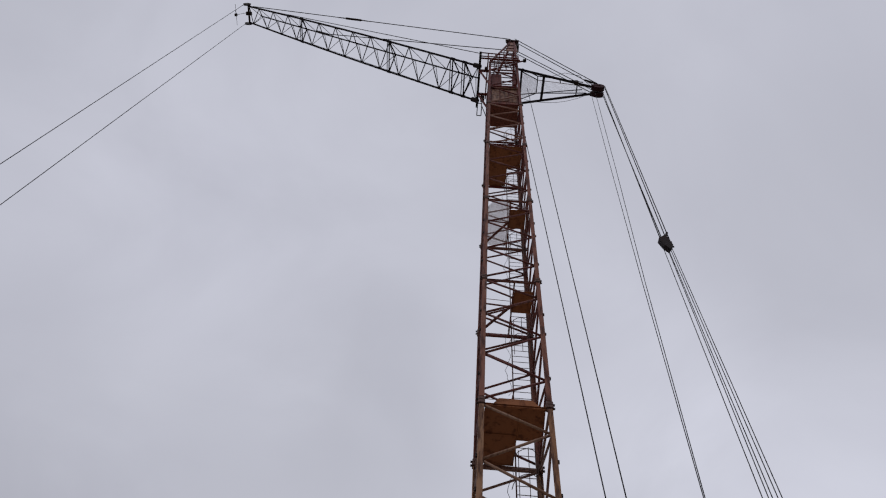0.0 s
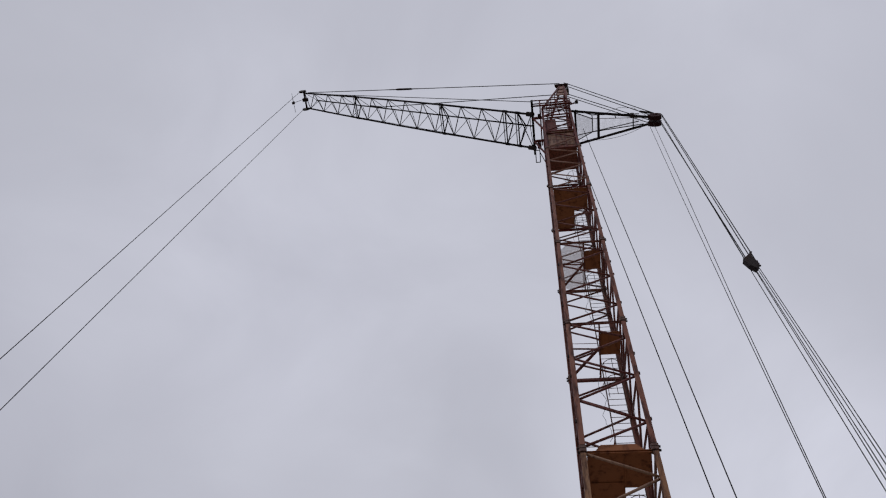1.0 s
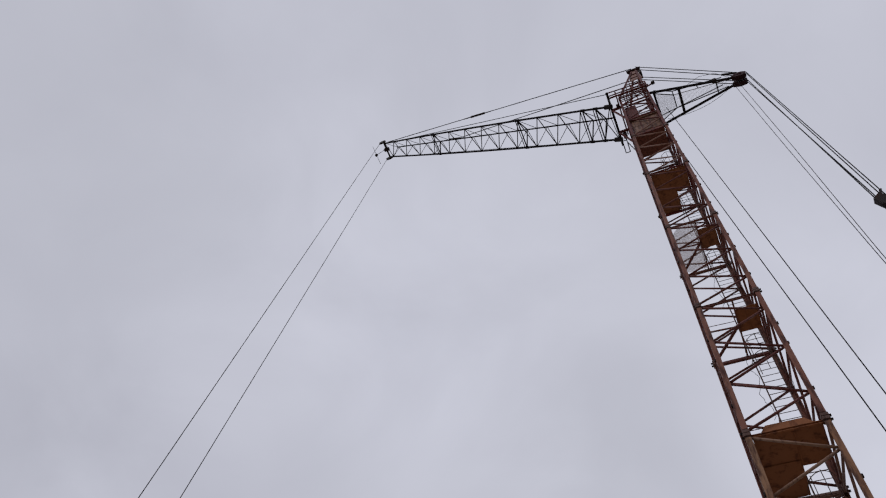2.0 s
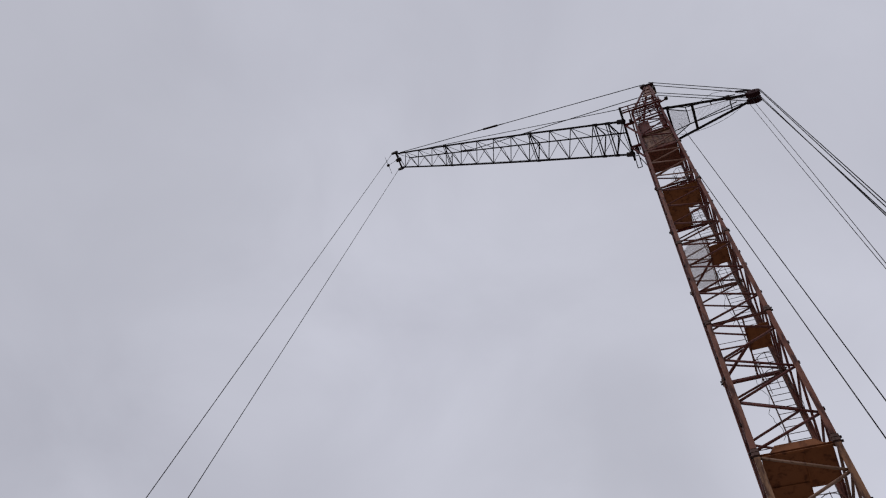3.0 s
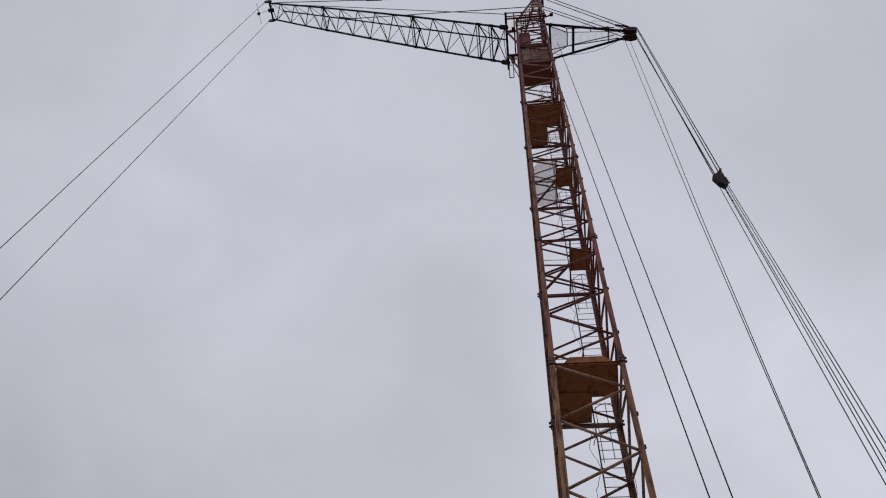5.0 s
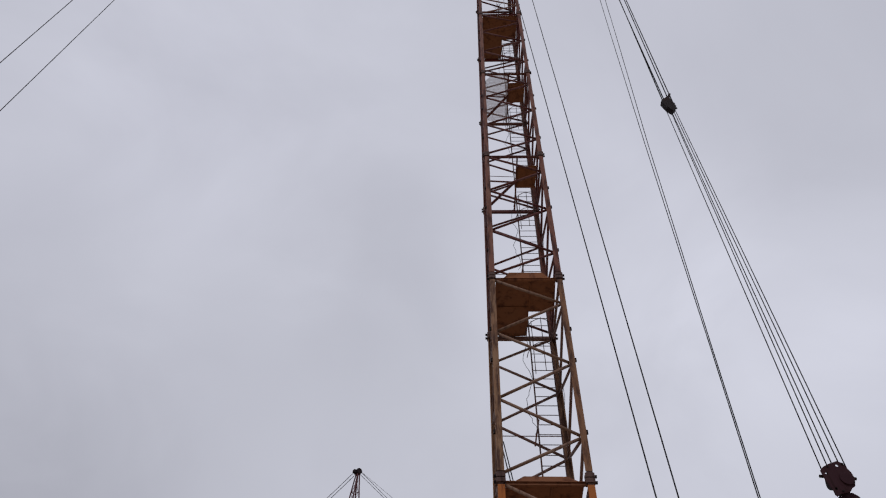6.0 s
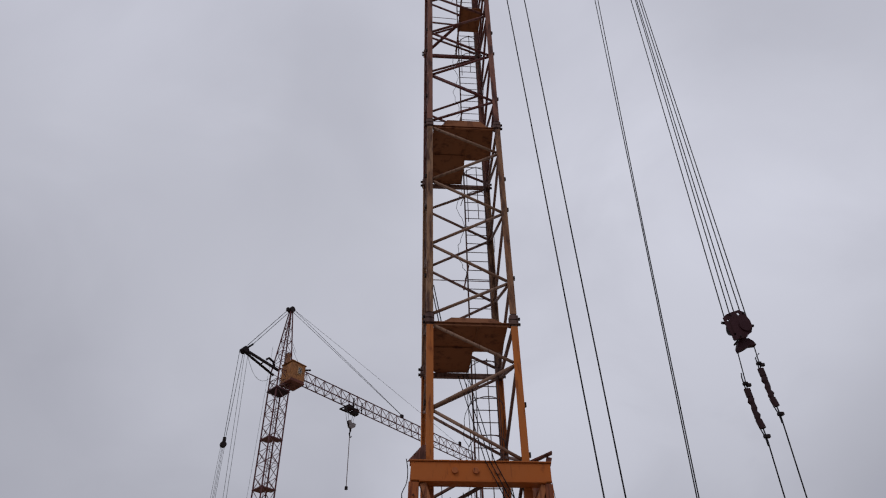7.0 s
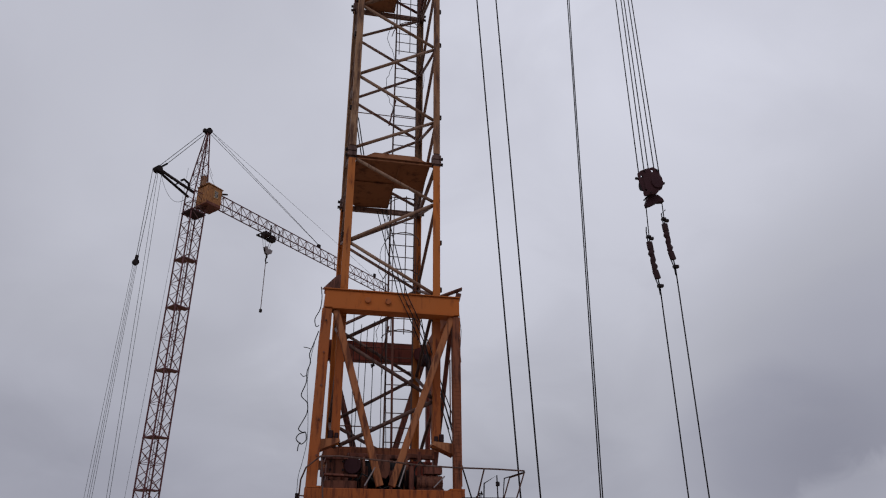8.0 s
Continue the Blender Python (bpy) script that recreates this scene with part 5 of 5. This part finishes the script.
# trolley, hook block and sling
tr = part("trolley", Geo().box((9.1, -0.70, 40.30), (11.0, -0.50, 40.45), 0.04), BLACK, crane2, "dark trolley")
part("trolley_frame", Geo().box((9.1, 0.50, 40.30), (11.0, 0.70, 40.45), 0.04), BLACK, tr)
part("trolley_frame", Geo().box((9.1, -0.6, 40.32), (9.25, 0.6, 40.42), 0.02), BLACK, tr)
part("trolley_frame", Geo().box((9.0, -0.9, 39.55), (9.15, -0.6, 40.25), 0.02), BLACK, tr)
part("trolley_frame", Geo().box((10.3, -0.5, 39.90), (11.2, 0.2, 40.25), 0.05), BLACK, tr)
part("trolley_winch", Geo().box((9.6, -0.45, 40.42), (10.5, 0.45, 40.80), 0.05), SOOT, tr)
part("trolley_post", Geo().box((10.1, -0.7, 40.4), (10.24, -0.56, 41.7), 0.02), BLACK, tr)
part("trolley_post", Geo().box((11.4, -0.7, 40.2), (11.52, -0.58, 41.5), 0.02), BLACK, tr)
for x in (9.7, 10.9):
    for y in (-0.2, 0.2):
        part("fall_rope", Geo().tube((x, y, 40.2), (10.3 + (x - 10.3) * 0.5, y, 38.9), 0.022, 5), ROPE, tr)
hk = thing("hook_block", Geo().plate([(9.95, -0.16, 38.95), (10.35, -0.16, 39.10), (10.55, -0.16, 38.75), (11.15, -0.16, 38.85), (11.05, -0.16, 38.45), (10.55, -0.16, 38.05), (10.20, -0.16, 38.20)], (0, 1, 0), 0.05), GREY, crane2, "black and grey hook block under the trolley", "hook block", "crane hooks")
part("block_cheek", Geo().plate([(9.95, 0.12, 38.95), (10.35, 0.12, 39.10), (10.55, 0.12, 38.75), (11.15, 0.12, 38.85), (11.05, 0.12, 38.45), (10.55, 0.12, 38.05), (10.20, 0.12, 38.20)], (0, 1, 0), 0.05), GREY, hk)
for x, z in ((10.22, 38.70), (10.82, 38.60)):
    part("block_sheave", Geo().disc((x, -0.02, z), (0, 1, 0), 0.30, 0.20, 18, groove=0.12), BLACK, hk)
part("block_link", Geo().tube((10.45, 0, 38.15), (10.48, 0, 37.75), 0.12, 8), BLACK, hk)
part("hook", Geo().chain([(10.48, 0, 37.8), (10.36, 0, 37.35), (10.50, 0, 36.95), (10.68, 0, 37.15)], 0.09, 6), BLACK, hk)
sl = thing("sling", Geo().tube((10.42, 0, 36.95), (10.48, 0, 31.0), 0.045, 6), LEAD, crane2, "dark lifting sling hanging straight from the hook", "sling")
part("sling_end", Geo().box((10.34, -0.14, 30.8), (10.64, 0.14, 31.15), 0.05), BLACK, sl)
# counter strut
CJ2 = Vector((-5.0, 0, 42.3))
cs2 = part("counter_strut", Geo().bar((-0.6, -0.45, 41.3), CJ2 + Vector((0, -0.15, 0)), 0.26, 0.26), BLACK, crane2, "dark counter strut with sheaves")
part("strut_leg", Geo().bar((-0.6, 0.55, 41.1), CJ2 + Vector((0, 0.2, 0)), 0.22, 0.22), BLACK, cs2)
part("strut_tie", Geo().tube((-2.5, -0.4, 41.8), (-2.5, 0.5, 41.7), 0.08, 6), BLACK, cs2)
part("strut_winch", Geo().chain([(-1.2, -0.3, 41.6), (-1.4, -0.3, 42.2), (-2.0, -0.3, 42.4), (-2.3, -0.3, 42.1)], 0.13, 8), BLACK, cs2)
for y in (-0.30, 0.0, 0.30):
    part("strut_sheave", Geo().disc(CJ2 + Vector((0, y, 0)), (0, 1, 0), 0.36, 0.18, 18, groove=0.1), BLACK, cs2)
part("loose_wire", Geo().chain(sag((-4.4, 0.2, 42.0), (-0.8, 0.2, 41.0), 1.8, 14), 0.02, 5), CABLE, crane2)
# ropes
for a, b, r, name in (((-0.30, 0, 49.83), (-4.92, 0, 42.75), 0.034, "back_stay"), ((-0.30, 0, 49.30), (-4.09, 0, 43.46), 0.034, "back_stay"), ((-4.09, 0, 43.46), (-4.80, 0, 42.62), 0.11, "stay_socket"),
                      ((0.42, 0, 49.85), (18.9, 0, 42.38), 0.026, "jib_stay"), ((0.80, 0, 50.10), (18.9, 0, 42.42), 0.026, "jib_stay"),
                      ((0.45, 0, 50.25), (7.13, 0, 48.36), 0.018, "jib_stay"), ((7.13, 0, 48.36), (21.7, 0, 44.08), 0.018, "jib_stay"), ((21.7, 0, 44.08), (31.5, 0, 41.1), 0.018, "jib_stay"),
                      ((-5.56, 0, 42.2), (-5.45, 0, 31.9), 0.028, "tackle_rope"), ((-5.08, 0, 42.2), (-5.27, 0, 31.9), 0.028, "tackle_rope"),
                      ((-4.92, 0, 42.2), (-3.46, 0, 0.4), 0.020, "tackle_rope"), ((-4.50, 0, 42.2), (-3.22, 0, 0.4), 0.020, "tackle_rope"),
                      ((-5.62, 0, 31.3), (-5.84, 0, 0.4), 0.017, "tackle_rope"), ((-5.46, 0, 31.3), (-5.50, 0, 0.4), 0.017, "tackle_rope"), ((-5.34, 0, 31.3), (-5.30, 0, 0.4), 0.017, "tackle_rope"),
                      ((-5.21, 0, 31.3), (-5.05, 0, 0.4), 0.017, "tackle_rope"), ((-1.55, 0, 44.2), (-1.72, 0, 32.0), 0.014, "signal_cable"), ((-1.72, 0, 32.0), (-2.2, 0, 0.4), 0.014, "signal_cable")):
    part(name, Geo().tube(a, b, r, 5), ROPE, crane2)
part("rope_clamp", Geo().disc((-5.40, 0, 31.3), (0.3, 1, 0), 0.31, 0.42, 16), BLACK, crane2)
part("clamp_eye", Geo().box((-5.52, -0.13, 31.55), (-5.22, 0.13, 32.05), 0.05), BLACK, crane2)
